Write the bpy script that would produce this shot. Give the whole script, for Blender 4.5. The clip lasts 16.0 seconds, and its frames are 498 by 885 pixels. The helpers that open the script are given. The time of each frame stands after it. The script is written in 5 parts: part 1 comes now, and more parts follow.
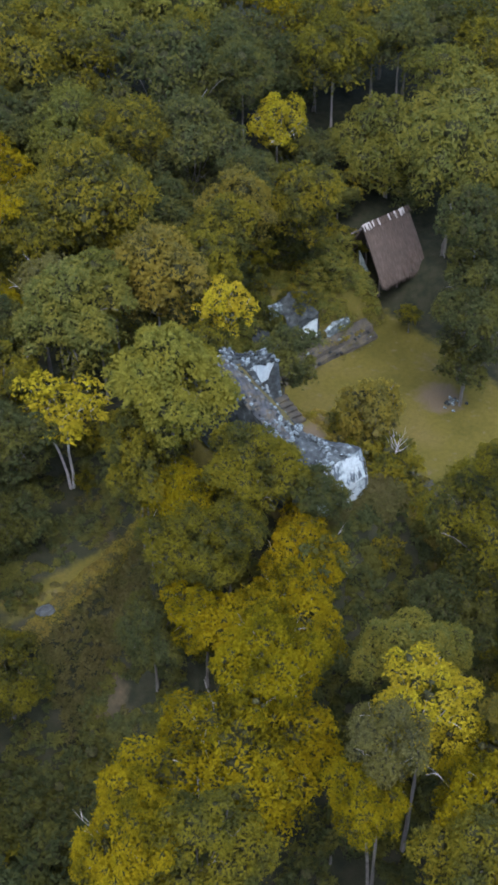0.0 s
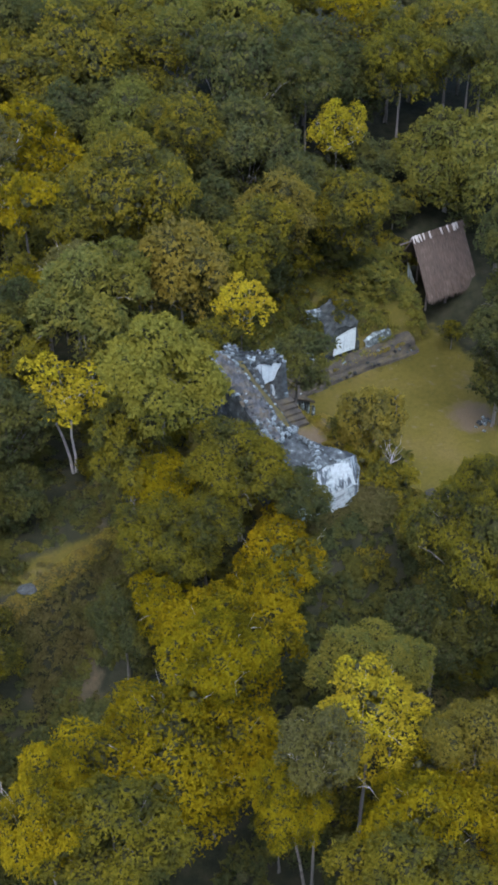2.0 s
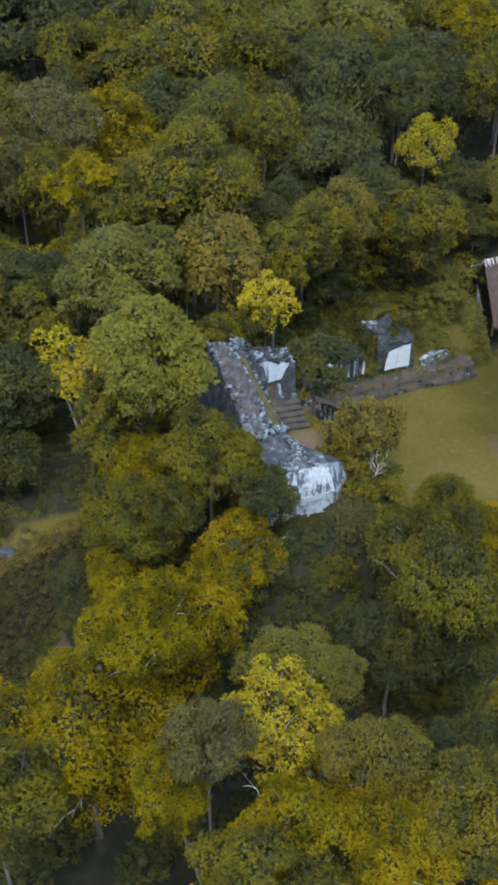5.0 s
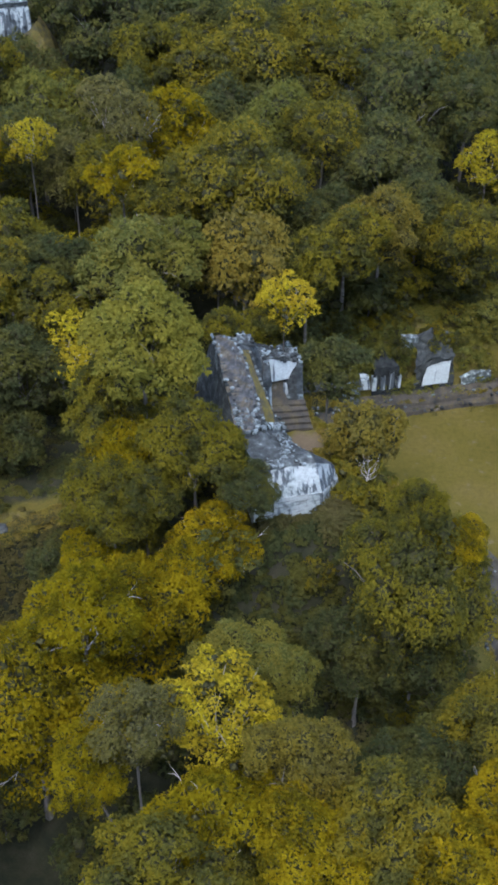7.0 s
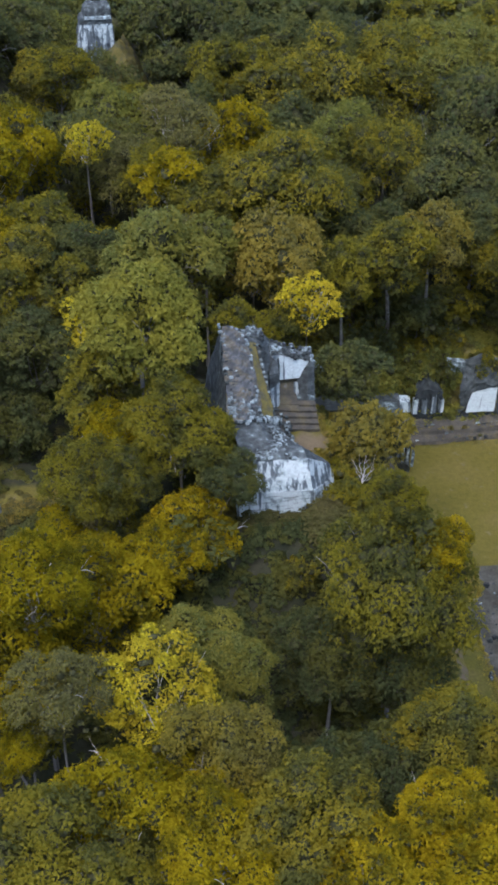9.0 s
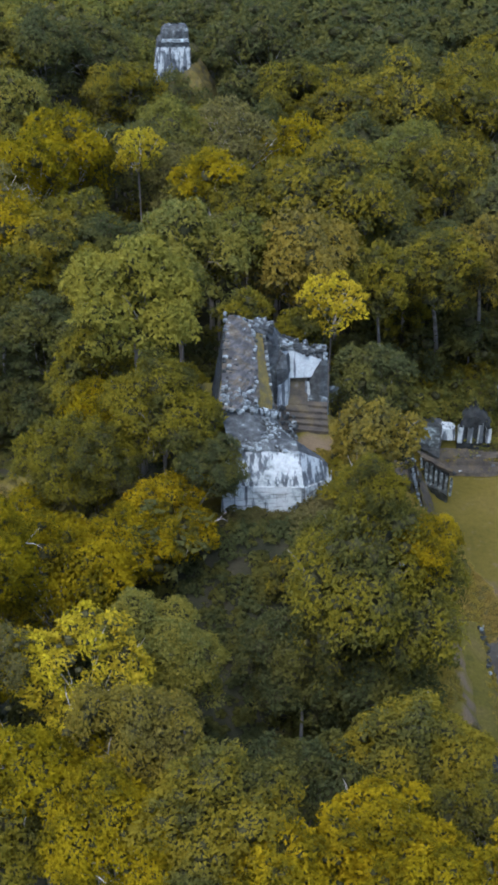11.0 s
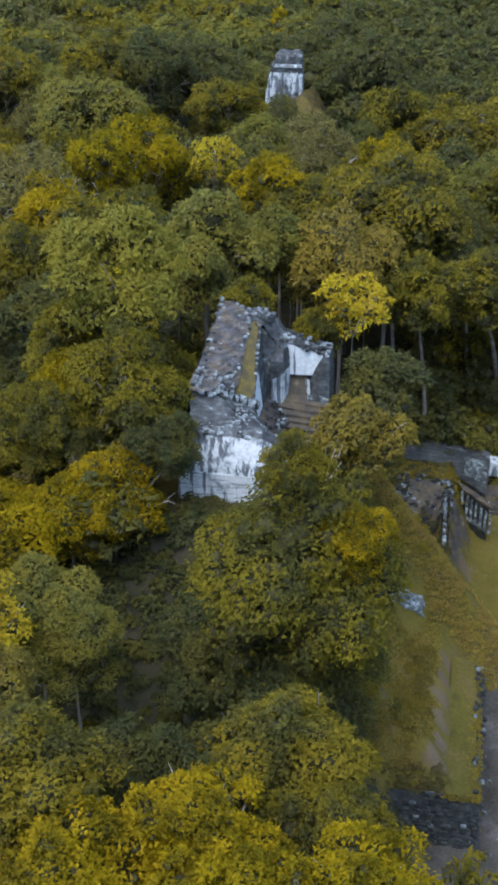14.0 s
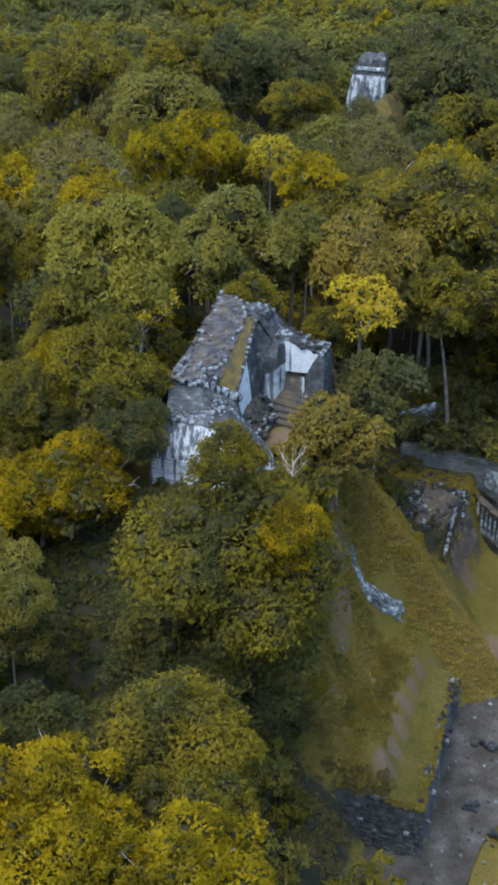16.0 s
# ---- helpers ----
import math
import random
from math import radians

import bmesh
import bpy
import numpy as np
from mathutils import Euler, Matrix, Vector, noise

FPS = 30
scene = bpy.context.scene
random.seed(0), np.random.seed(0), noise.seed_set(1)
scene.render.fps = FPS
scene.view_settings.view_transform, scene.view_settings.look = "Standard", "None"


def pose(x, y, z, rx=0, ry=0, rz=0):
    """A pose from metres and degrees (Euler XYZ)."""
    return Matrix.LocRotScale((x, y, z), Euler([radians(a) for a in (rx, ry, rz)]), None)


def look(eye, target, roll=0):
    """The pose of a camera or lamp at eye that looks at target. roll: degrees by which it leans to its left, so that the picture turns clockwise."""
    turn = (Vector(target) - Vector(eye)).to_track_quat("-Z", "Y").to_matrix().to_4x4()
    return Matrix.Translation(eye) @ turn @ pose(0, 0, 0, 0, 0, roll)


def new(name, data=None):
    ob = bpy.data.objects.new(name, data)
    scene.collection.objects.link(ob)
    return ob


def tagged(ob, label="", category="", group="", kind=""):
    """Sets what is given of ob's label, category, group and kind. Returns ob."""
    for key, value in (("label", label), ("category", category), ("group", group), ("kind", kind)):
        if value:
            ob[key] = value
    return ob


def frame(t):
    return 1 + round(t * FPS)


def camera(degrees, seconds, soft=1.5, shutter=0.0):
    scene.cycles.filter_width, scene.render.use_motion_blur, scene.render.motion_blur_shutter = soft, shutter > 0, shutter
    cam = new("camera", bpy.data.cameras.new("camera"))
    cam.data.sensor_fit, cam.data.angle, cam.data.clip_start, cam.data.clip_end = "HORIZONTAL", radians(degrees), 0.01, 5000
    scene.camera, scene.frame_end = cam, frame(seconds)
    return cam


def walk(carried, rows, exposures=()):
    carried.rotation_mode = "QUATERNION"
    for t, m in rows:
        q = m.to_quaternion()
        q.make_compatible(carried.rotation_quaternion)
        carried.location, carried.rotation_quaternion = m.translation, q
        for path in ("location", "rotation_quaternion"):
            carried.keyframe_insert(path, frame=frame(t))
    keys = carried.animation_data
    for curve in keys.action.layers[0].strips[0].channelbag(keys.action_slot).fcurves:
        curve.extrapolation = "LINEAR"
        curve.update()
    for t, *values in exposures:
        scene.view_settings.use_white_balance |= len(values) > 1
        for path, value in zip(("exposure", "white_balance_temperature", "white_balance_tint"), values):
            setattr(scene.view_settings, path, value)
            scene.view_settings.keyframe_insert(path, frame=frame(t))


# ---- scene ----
cam = camera(24.00, 16.0, soft=3.3)
PATH = [
    (0, (-24.963, -91.661, 102.377), (-7.023, -18.983, 36.074), -0.64),
    (0.5, (-22.479, -92.309, 102.046), (-6.587, -18.973, 35.945), -0.56),
    (1, (-19.836, -92.975, 101.626), (-6.102, -19.006, 35.748), -0.42),
    (1.5, (-17.174, -93.592, 101.159), (-5.654, -19.016, 35.541), -0.49),
    (2, (-14.456, -94.128, 100.670), (-5.165, -19.016, 35.311), -0.37),
    (2.5, (-11.847, -94.604, 100.199), (-4.725, -19.042, 35.086), -0.37),
    (3, (-9.183, -95.054, 99.774), (-4.248, -19.091, 34.925), -0.20),
    (3.5, (-6.608, -95.366, 99.366), (-3.816, -19.092, 34.755), -0.11),
    (4, (-3.891, -95.535, 98.988), (-3.335, -19.034, 34.587), 0.08),
    (4.5, (-1.151, -95.643, 98.829), (-2.853, -19.102, 34.497), 0.18),
    (5, (1.676, -95.788, 98.767), (-2.336, -19.274, 34.506), 0.39),
    (7.5, (15.853, -94.892, 94.450), (-0.440, -18.036, 32.582), 0.37),
    (8, (18.644, -94.378, 92.630), (-0.296, -17.322, 31.772), 0.33),
    (8.5, (21.350, -93.820, 90.620), (-0.180, -16.570, 30.879), 0.21),
    (9, (24.237, -93.191, 88.339), (-0.093, -15.768, 29.912), 0.13),
    (11.5, (35.355, -85.527, 76.125), (-2.002, -8.681, 24.172), -0.13),
    (12, (37.403, -83.761, 74.098), (-2.430, -7.403, 23.277), -0.09),
    (12.5, (39.466, -82.125, 72.023), (-2.848, -6.252, 22.496), -0.13),
    (13, (41.794, -80.542, 70.171), (-3.177, -5.359, 21.951), -0.05),
    (13.5, (44.113, -79.097, 69.506), (-3.125, -5.046, 21.703), -0.01),
    (14, (46.645, -77.572, 69.504), (-2.778, -5.034, 21.592), 0.22),
    (14.5, (49.132, -76.133, 69.543), (-2.409, -5.110, 21.592), 0.36),
    (15, (51.738, -74.580, 69.560), (-2.004, -5.220, 21.593), 0.59),
    (15.5, (54.178, -73.094, 69.556), (-1.621, -5.343, 21.637), 0.77),
    (16, (56.701, -71.432, 69.523), (-1.263, -5.500, 21.636), 1.04),
]
walk(cam, [(t, look(e, g, r)) for t, e, g, r in PATH], exposures=[(0.0, 1.05, 5400, 15), (8.0, 1.08, 5440, 15.5), (16.0, 1.22, 5520, 17.5)])

# ---- light ----
world = bpy.data.worlds.new("world")
scene.world = world
world.use_nodes = True
_nt = world.node_tree
_sky = _nt.nodes.new("ShaderNodeTexSky")
_sky.sky_type = "NISHITA"
_sky.sun_disc = False
_sky.sun_elevation = radians(64)
_sky.sun_rotation = radians(200)
_sky.air_density, _sky.dust_density, _sky.ozone_density = 1.0, 4.0, 1.0
_nt.links.new(_sky.outputs[0], _nt.nodes["Background"].inputs[0])
_nt.nodes["Background"].inputs[1].default_value = 0.162
_sl = bpy.data.lights.new("sun", "SUN")
_sl.energy, _sl.angle, _sl.color = 0.5, radians(20), (1.0, 0.95, 0.86)
sun = new("sun", _sl)
sun.matrix_world = look((0, 0, 200), (-27, 46, 90))


# ---- materials ----
def nodes_of(name):
    m = bpy.data.materials.new(name)
    m.use_nodes = True
    nt = m.node_tree
    return m, nt, nt.nodes["Principled BSDF"]


def noise_node(nt, scale, detail=4.0, coord="Object", stretch=(1, 1, 1), rough=0.55):
    tc = nt.nodes.new("ShaderNodeTexCoord")
    mp = nt.nodes.new("ShaderNodeMapping")
    mp.inputs["Scale"].default_value = stretch
    n = nt.nodes.new("ShaderNodeTexNoise")
    n.inputs["Scale"].default_value = scale
    n.inputs["Detail"].default_value = detail
    n.inputs["Roughness"].default_value = rough
    nt.links.new(tc.outputs[coord], mp.inputs[0])
    nt.links.new(mp.outputs[0], n.inputs["Vector"])
    return n


def ramp_node(nt, src, stops):
    r = nt.nodes.new("ShaderNodeValToRGB")
    els = r.color_ramp.elements
    while len(els) < len(stops):
        els.new(0.5)
    for e, (p, c) in zip(els, stops):
        e.position, e.color = p, (*c, 1)
    nt.links.new(src, r.inputs[0])
    return r


def mix_node(nt, fac, a, b, mode="MIX"):
    mx = nt.nodes.new("ShaderNodeMix")
    mx.data_type, mx.blend_type = "RGBA", mode
    for sock, v in ((mx.inputs[0], fac), (mx.inputs[6], a), (mx.inputs[7], b)):
        if hasattr(v, "default_value"):
            nt.links.new(v, sock)
        elif isinstance(v, tuple):
            sock.default_value = (*v, 1)
        else:
            sock.default_value = v
    return mx.outputs[2]


def bump(nt, bsdf, src, strength, dist):
    b = nt.nodes.new("ShaderNodeBump")
    b.inputs["Strength"].default_value = strength
    b.inputs["Distance"].default_value = dist
    nt.links.new(src, b.inputs["Height"])
    nt.links.new(b.outputs[0], bsdf.inputs["Normal"])


def mat_leaf(name, dark, light, accent, amount):
    """Foliage: leaf by leaf, clump by clump and tree by tree variation."""
    m, nt, bs = nodes_of(name)
    geo = nt.nodes.new("ShaderNodeNewGeometry")
    oi = nt.nodes.new("ShaderNodeObjectInfo")
    lo = tuple(0.90 * a + 0.10 * b for a, b in zip(dark, light))
    hi = tuple(0.00 * a + 1.00 * b for a, b in zip(dark, light))
    c = ramp_node(nt, geo.outputs["Random Per Island"], [(0.0, lo), (1.0, hi)]).outputs[0]
    n = noise_node(nt, 0.35, 2)
    f = ramp_node(nt, n.outputs[0], [(0.5 - amount * 0.35, (0, 0, 0)), (0.62 - amount * 0.25, (1, 1, 1))])
    c = mix_node(nt, f.outputs[0], c, accent)
    hs = nt.nodes.new("ShaderNodeHueSaturation")
    mr = nt.nodes.new("ShaderNodeMapRange")
    mr.inputs["To Min"].default_value, mr.inputs["To Max"].default_value = 0.86, 1.16
    nt.links.new(oi.outputs["Random"], mr.inputs[0])
    nt.links.new(mr.outputs[0], hs.inputs["Value"])
    hue = nt.nodes.new("ShaderNodeMapRange")
    hue.inputs["To Min"].default_value, hue.inputs["To Max"].default_value = 0.507, 0.496
    nt.links.new(oi.outputs["Random"], hue.inputs[0])
    nt.links.new(hue.outputs[0], hs.inputs["Hue"])
    speck = noise_node(nt, 4.5, 3)
    sp = ramp_node(nt, speck.outputs[0], [(0.30, (0.74, 0.76, 0.80)), (0.5, (1.0, 1.0, 1.0)), (0.68, (1.26, 1.24, 1.10))]).outputs[0]
    nt.links.new(mix_node(nt, 1.0, c, sp, "MULTIPLY"), hs.inputs["Color"])
    bump(nt, bs, speck.outputs[0], 0.8, 0.15)
    nt.links.new(hs.outputs[0], bs.inputs["Base Color"])
    bs.inputs["Roughness"].default_value = 0.75
    bs.inputs["Specular IOR Level"].default_value = 0.06
    tr = nt.nodes.new("ShaderNodeBsdfTranslucent")
    nt.links.new(hs.outputs[0], tr.inputs["Color"])
    ms = nt.nodes.new("ShaderNodeMixShader")
    ms.inputs[0].default_value = 0.52
    nt.links.new(bs.outputs[0], ms.inputs[1])
    nt.links.new(tr.outputs[0], ms.inputs[2])
    nt.links.new(ms.outputs[0], nt.nodes["Material Output"].inputs["Surface"])
    return m


LEAF = {
    "bright": mat_leaf("leaf_bright_yellow", (0.26, 0.225, 0.010), (0.66, 0.56, 0.022), (0.46, 0.37, 0.02), 0.3),
    "gold": mat_leaf("leaf_gold_olive", (0.071, 0.068, 0.006), (0.185, 0.156, 0.006), (0.325, 0.258, 0.004), 0.32),
    "olive": mat_leaf("leaf_olive", (0.066, 0.072, 0.019), (0.130, 0.130, 0.029), (0.215, 0.186, 0.016), 0.28),
    "green": mat_leaf("leaf_light_green", (0.105, 0.118, 0.028), (0.205, 0.212, 0.054), (0.210, 0.20, 0.034), 0.3),
    "lime": mat_leaf("leaf_yellow_green", (0.172, 0.174, 0.028), (0.300, 0.286, 0.050), (0.275, 0.252, 0.035), 0.3),
    "dark": mat_leaf("leaf_dark_green", (0.063, 0.076, 0.030), (0.110, 0.124, 0.044), (0.131, 0.13, 0.030), 0.18),
    "grey": mat_leaf("leaf_grey_green", (0.112, 0.108, 0.036), (0.202, 0.188, 0.066), (0.18, 0.165, 0.046), 0.3),
    "grass": mat_leaf("leaf_dry_grass", (0.205, 0.176, 0.034), (0.355, 0.292, 0.056), (0.275, 0.215, 0.052), 0.3),
    "straw": mat_leaf("leaf_yellow_olive", (0.124, 0.110, 0.026), (0.225, 0.194, 0.046), (0.245, 0.200, 0.030), 0.32),
    "herb": mat_leaf("leaf_brown_herb", (0.074, 0.078, 0.027), (0.126, 0.122, 0.038), (0.126, 0.115, 0.042), 0.3),
}


def mat_rough(name, stops, scale, bump_scale=30, bump_d=0.05, rough=0.9, coord="Object", vary=0.0, courses=0.0):
    m, nt, bs = nodes_of(name)
    n1 = noise_node(nt, scale, 6, coord)
    n2 = noise_node(nt, scale * 9, 4, coord)
    src = n1.outputs[0]
    if vary:
        oi = nt.nodes.new("ShaderNodeObjectInfo")
        sh = nt.nodes.new("ShaderNodeMath")
        sh.operation = "MULTIPLY_ADD"
        nt.links.new(oi.outputs["Random"], sh.inputs[0])
        sh.inputs[1].default_value = vary
        nt.links.new(src, sh.inputs[2])
        src = sh.outputs[0]
    c = ramp_node(nt, src, stops).outputs[0]
    g = ramp_node(nt, n2.outputs[0], [(0.25, (0.6, 0.6, 0.6)), (0.75, (1.35, 1.35, 1.35))]).outputs[0]
    c = mix_node(nt, 0.8, c, g, "MULTIPLY")
    if courses:
        row = noise_node(nt, 1.0, 3, coord, (0.9, 0.9, 6.5))
        lines = ramp_node(nt, row.outputs[0], [(0.40, (0.42, 0.43, 0.45)), (0.50, (1.0, 1.0, 1.0)), (0.60, (1.7, 1.75, 1.8))]).outputs[0]
        c = mix_node(nt, courses, c, lines, "MULTIPLY")
    nt.links.new(c, bs.inputs["Base Color"])
    bs.inputs["Roughness"].default_value = rough
    bs.inputs["Specular IOR Level"].default_value = 0.2
    n3 = noise_node(nt, bump_scale, 5, coord)
    bump(nt, bs, n3.outputs[0], 0.7, bump_d)
    return m


M_BARK = mat_rough("grey_bark", [(0.3, (0.11, 0.10, 0.085)), (0.7, (0.32, 0.30, 0.26))], 1.2)
# Dark brown green that stands for the shade inside the crowns.
M_CROWN_SHADE = mat_rough("dark_inner_crown_shade", [(0.35, (0.040, 0.042, 0.016)), (0.65, (0.088, 0.085, 0.031))], 4.0, 14, 0.15)
M_PALE = mat_rough("white_bark", [(0.3, (0.30, 0.28, 0.24)), (0.6, (0.60, 0.57, 0.52))], 0.8)
M_STONE = mat_rough("weathered_limestone", [(0.34, (0.069, 0.082, 0.077)), (0.48, (0.124, 0.145, 0.136)), (0.56, (0.221, 0.265, 0.254)), (0.66, (0.461, 0.561, 0.544))], 1.9, 6, 0.2)
M_GRASS = mat_rough("plaza_grass", [(0.3, (0.058, 0.058, 0.013)), (0.5, (0.088, 0.081, 0.011)), (0.7, (0.106, 0.090, 0.024))], 0.35, 12, 0.08)


def finish(name, verts, faces, material, parent=None, smooth=False):
    me = bpy.data.meshes.new(name)
    me.from_pydata([tuple(v) for v in verts], [], [tuple(f) for f in faces])
    me.materials.append(material)
    if smooth:
        me.polygons.foreach_set("use_smooth", [True] * len(me.polygons))
    me.update()
    ob = new(name, me)
    if parent:
        ob.parent = parent
    return ob


# ---- the plan: u runs along the temple's front, v to its back ----
OX, OY, TURN = -0.3, -17.6, radians(24)
CU, SU = math.cos(TURN), math.sin(TURN)


def W(u, v, z):
    return Vector((OX + u * CU - v * SU, OY + u * SU + v * CU, z))


def UV(x, y):
    return (x - OX) * CU + (y - OY) * SU, -(x - OX) * SU + (y - OY) * CU


def ease(x, a, b):
    t = min(1.0, max(0.0, (x - a) / (b - a)))
    return t * t * (3 - 2 * t)


def height(x, y):
    u, v = UV(x, y)
    far = ease(math.hypot(x, y), 60, 200)
    base = 5.0 + 2.0 * noise.noise((x * 0.02, y * 0.02, 0)) + 3 * far
    # the open court and the low ground beside the pyramid
    court = min(ease(u, 15, 21), ease(v, -26, -18), ease(62 - u, 0, 8))
    z = base * (1 - court)
    # the raised terrace behind the court
    terrace = (6.4 * ease(v, 41.4, 46.0) + 2.2 * ease(v, 45, 55)) * min(ease(u, 8, 14), ease(52.0 - u, 0, 1.2))
    terrace = max(terrace, min(6.0 + 0.12 * max(0, v - 48), 9.0) * ease(v, 52, 58) * ease(u, 5, 14))
    # the western mound
    mound = 15.8 - 0.6 * max(0, -27 - u) - 0.6 * max(0, v - 34) - 1.9 * max(0, 15.0 + 0.28 * min(0, max(-14, u + 12)) - v) - 0.9 * max(0, u - 2)
    west = 5.5 - 1.85 * max(0, u - 20.3) - 2.4 * min(ease(u, 14.5, 16.5), ease(20.0 - u, 0, 0.8), ease(v, 21, 24), ease(33 - v, 0, 4)) if u > 8 and v > 20.5 else 0
    # the pyramid
    pyr = min(24.4, 23.2 - 1.45 * max(0, u - 9.5 - 2.0 * min(ease(v, 3, 5.5), ease(13 - v, 0, 2)) * (1 - ease(u, 13.5, 17))) - 0.2 * max(0, u - 17.0), 24.4 - 1.15 * max(0, -1.2 - v), 24.4 - 0.85 * max(0, -1.5 - u), 24.4 - (1.1 + 2.0 * ease(u, 7.5, 10.5)) * max(0, v - 20.5 + 6.0 * ease(u, 7.5, 10.5)))
    pyr -= 4.3 * ease(u, 12, 15.2) * ease(21.2 - u, 0, 4.5) * ease(11.5 - v, 0, 3.5) * ease(v, -7, -2)
    if u > 10:
        pyr = min(pyr, (4.2 if v > -7.6 else 0.1) + 1.9 * max(0, v + 7.4) + 2.6 * max(0, 17.2 - u))
    ridge = min(21.0 - 1.33 * (u - 12.9), 22.5) - 1.5 * max(0, 12.4 - v) - 2.6 * max(0, v - 13.4) if u > 9 else 0
    z = max(z, terrace, mound, west, pyr, ridge)
    if 0.6 < z:
        if 8 < u < 28 and -9 < v < 24:
            z += 0.55 * noise.noise((x * 0.6, y * 0.6, 5.5))
        z += 0.35 * noise.noise((x * 0.35, y * 0.35, 3.1)) + 0.15 * noise.noise((x * 1.1, y * 1.1, 7.7))
    return z


def mat_ground():
    """Leaf litter and dark herbs under the trees; olive turf where the cover value says open grass."""
    m, nt, bs = nodes_of("forest_floor_and_turf")
    big, mid, fine = noise_node(nt, 0.09, 5), noise_node(nt, 0.7, 6), noise_node(nt, 6.0, 5)
    soil = ramp_node(nt, mid.outputs[0], [(0.3, (0.020, 0.023, 0.014)), (0.5, (0.034, 0.037, 0.019)), (0.66, (0.046, 0.044, 0.026)), (0.8, (0.066, 0.058, 0.036))]).outputs[0]
    turf = ramp_node(nt, big.outputs[0], [(0.3, (0.086, 0.077, 0.013)), (0.5, (0.115, 0.100, 0.018)), (0.7, (0.138, 0.112, 0.030))]).outputs[0]
    bare = ramp_node(nt, mid.outputs[0], [(0.60, (0, 0, 0)), (0.78, (1, 1, 1))]).outputs[0]
    turf = mix_node(nt, bare, turf, (0.15, 0.125, 0.075))
    tuss = noise_node(nt, 1.6, 5)
    mot = ramp_node(nt, tuss.outputs[0], [(0.34, (0.66, 0.70, 0.62)), (0.5, (1.0, 1.0, 1.0)), (0.66, (1.22, 1.16, 1.05))]).outputs[0]
    turf = mix_node(nt, 0.4, turf, mot, "MULTIPLY")
    at = nt.nodes.new("ShaderNodeAttribute")
    at.attribute_name = "turf"
    edge = nt.nodes.new("ShaderNodeMath")
    edge.operation = "ADD"
    nt.links.new(at.outputs["Fac"], edge.inputs[0])
    sh = nt.nodes.new("ShaderNodeMath")
    sh.operation = "MULTIPLY_ADD"
    nt.links.new(mid.outputs[0], sh.inputs[0])
    sh.inputs[1].default_value, sh.inputs[2].default_value = 0.9, -0.45
    nt.links.new(sh.outputs[0], edge.inputs[1])
    f = ramp_node(nt, edge.outputs[0], [(0.35, (0, 0, 0)), (0.65, (1, 1, 1))]).outputs[0]
    c = mix_node(nt, f, soil, turf)
    ab = nt.nodes.new("ShaderNodeAttribute")
    ab.attribute_name = "bare"
    e2 = nt.nodes.new("ShaderNodeMath")
    e2.operation = "ADD"
    nt.links.new(ab.outputs["Fac"], e2.inputs[0])
    nt.links.new(sh.outputs[0], e2.inputs[1])
    f2 = ramp_node(nt, e2.outputs[0], [(0.38, (0, 0, 0)), (0.85, (1, 1, 1))]).outputs[0]
    c = mix_node(nt, f2, c, (0.138, 0.108, 0.062))
    g = ramp_node(nt, fine.outputs[0], [(0.25, (0.72, 0.72, 0.72)), (0.75, (1.25, 1.25, 1.25))]).outputs[0]
    nt.links.new(mix_node(nt, 0.8, c, g, "MULTIPLY"), bs.inputs["Base Color"])
    bs.inputs["Roughness"].default_value = 0.95
    bs.inputs["Specular IOR Level"].default_value = 0.15
    bump(nt, bs, fine.outputs[0], 0.6, 0.12)
    return m


def turf_cover(x, y):
    u, v = UV(x, y)
    court = min(ease(u, 17, 22), ease(58 - u, 0, 10), ease(v, -22, -14), ease(46 - v, 0, 3))
    slope = min(ease(u, 7, 9.5), ease((29 if v > 8 else 24) - u, 0, 2), ease(v, -9.5, -7), ease(30 - v, 0, 6))
    top = min(ease(u, -4, -1), ease(26 - u, 0, 4), ease(v, -1, 1), ease(24 - v, 0, 4))
    rise = 0.8 * min(ease(u, 8, 11), ease(53 - u, 0, 2), ease(v, 40, 43), ease(60 - v, 0, 5))
    west = 0.75 * min(ease(u, -30, -24), ease(2 - u, 0, 6), ease(v, 12, 14), ease(18 - v, 0, 3))
    return max(court, slope, top, west, rise)


BARE = [(-21.5, 5.7, 4.5, 0.62), (-27, 3.5, 3.5, 0.3), (-13.5, 17.5, 3.2, 0.5), (-16, 20, 3.0, 0.35), (44.5, 24.5, 5.5, 0.85), (49, 31, 5.0, 0.45), (46, 42, 3.0, 0.6),
        (12.5, 0.5, 3.0, 0.55), (17, -3.5, 2.6, 0.6), (19.3, 12.5, 2.4, 0.6), (16.5, 17.5, 3.5, 0.5), (13.6, 6.2, 1.9, 0.9), (14.3, 4.2, 1.8, 0.9), (15.0, 2.0, 1.7, 0.8), (7.6, 10.0, 3.2, 0.85), (10.2, 12.0, 2.6, 0.6), (20.7, -6, 1.5, 1.0), (20.7, -3.6, 1.5, 1.0), (20.7, -1.2, 1.4, 0.9), (20.8, 1.4, 1.4, 1.0), (21.0, 4.0, 1.4, 1.0), (21.2, 6.6, 1.3, 0.9), (21.5, 27, 3.0, 0.9), (25.8, 18, 3.6, 1.0), (28, 20, 4.5, 0.35), (38, 14, 5, 0.3), (33, 33, 4, 0.3)]


def bare_cover(x, y):
    u, v = UV(x, y)
    return max(a * (1 - ease(math.hypot(u - p, v - q), 0.35 * r, r)) for p, q, r, a in BARE)


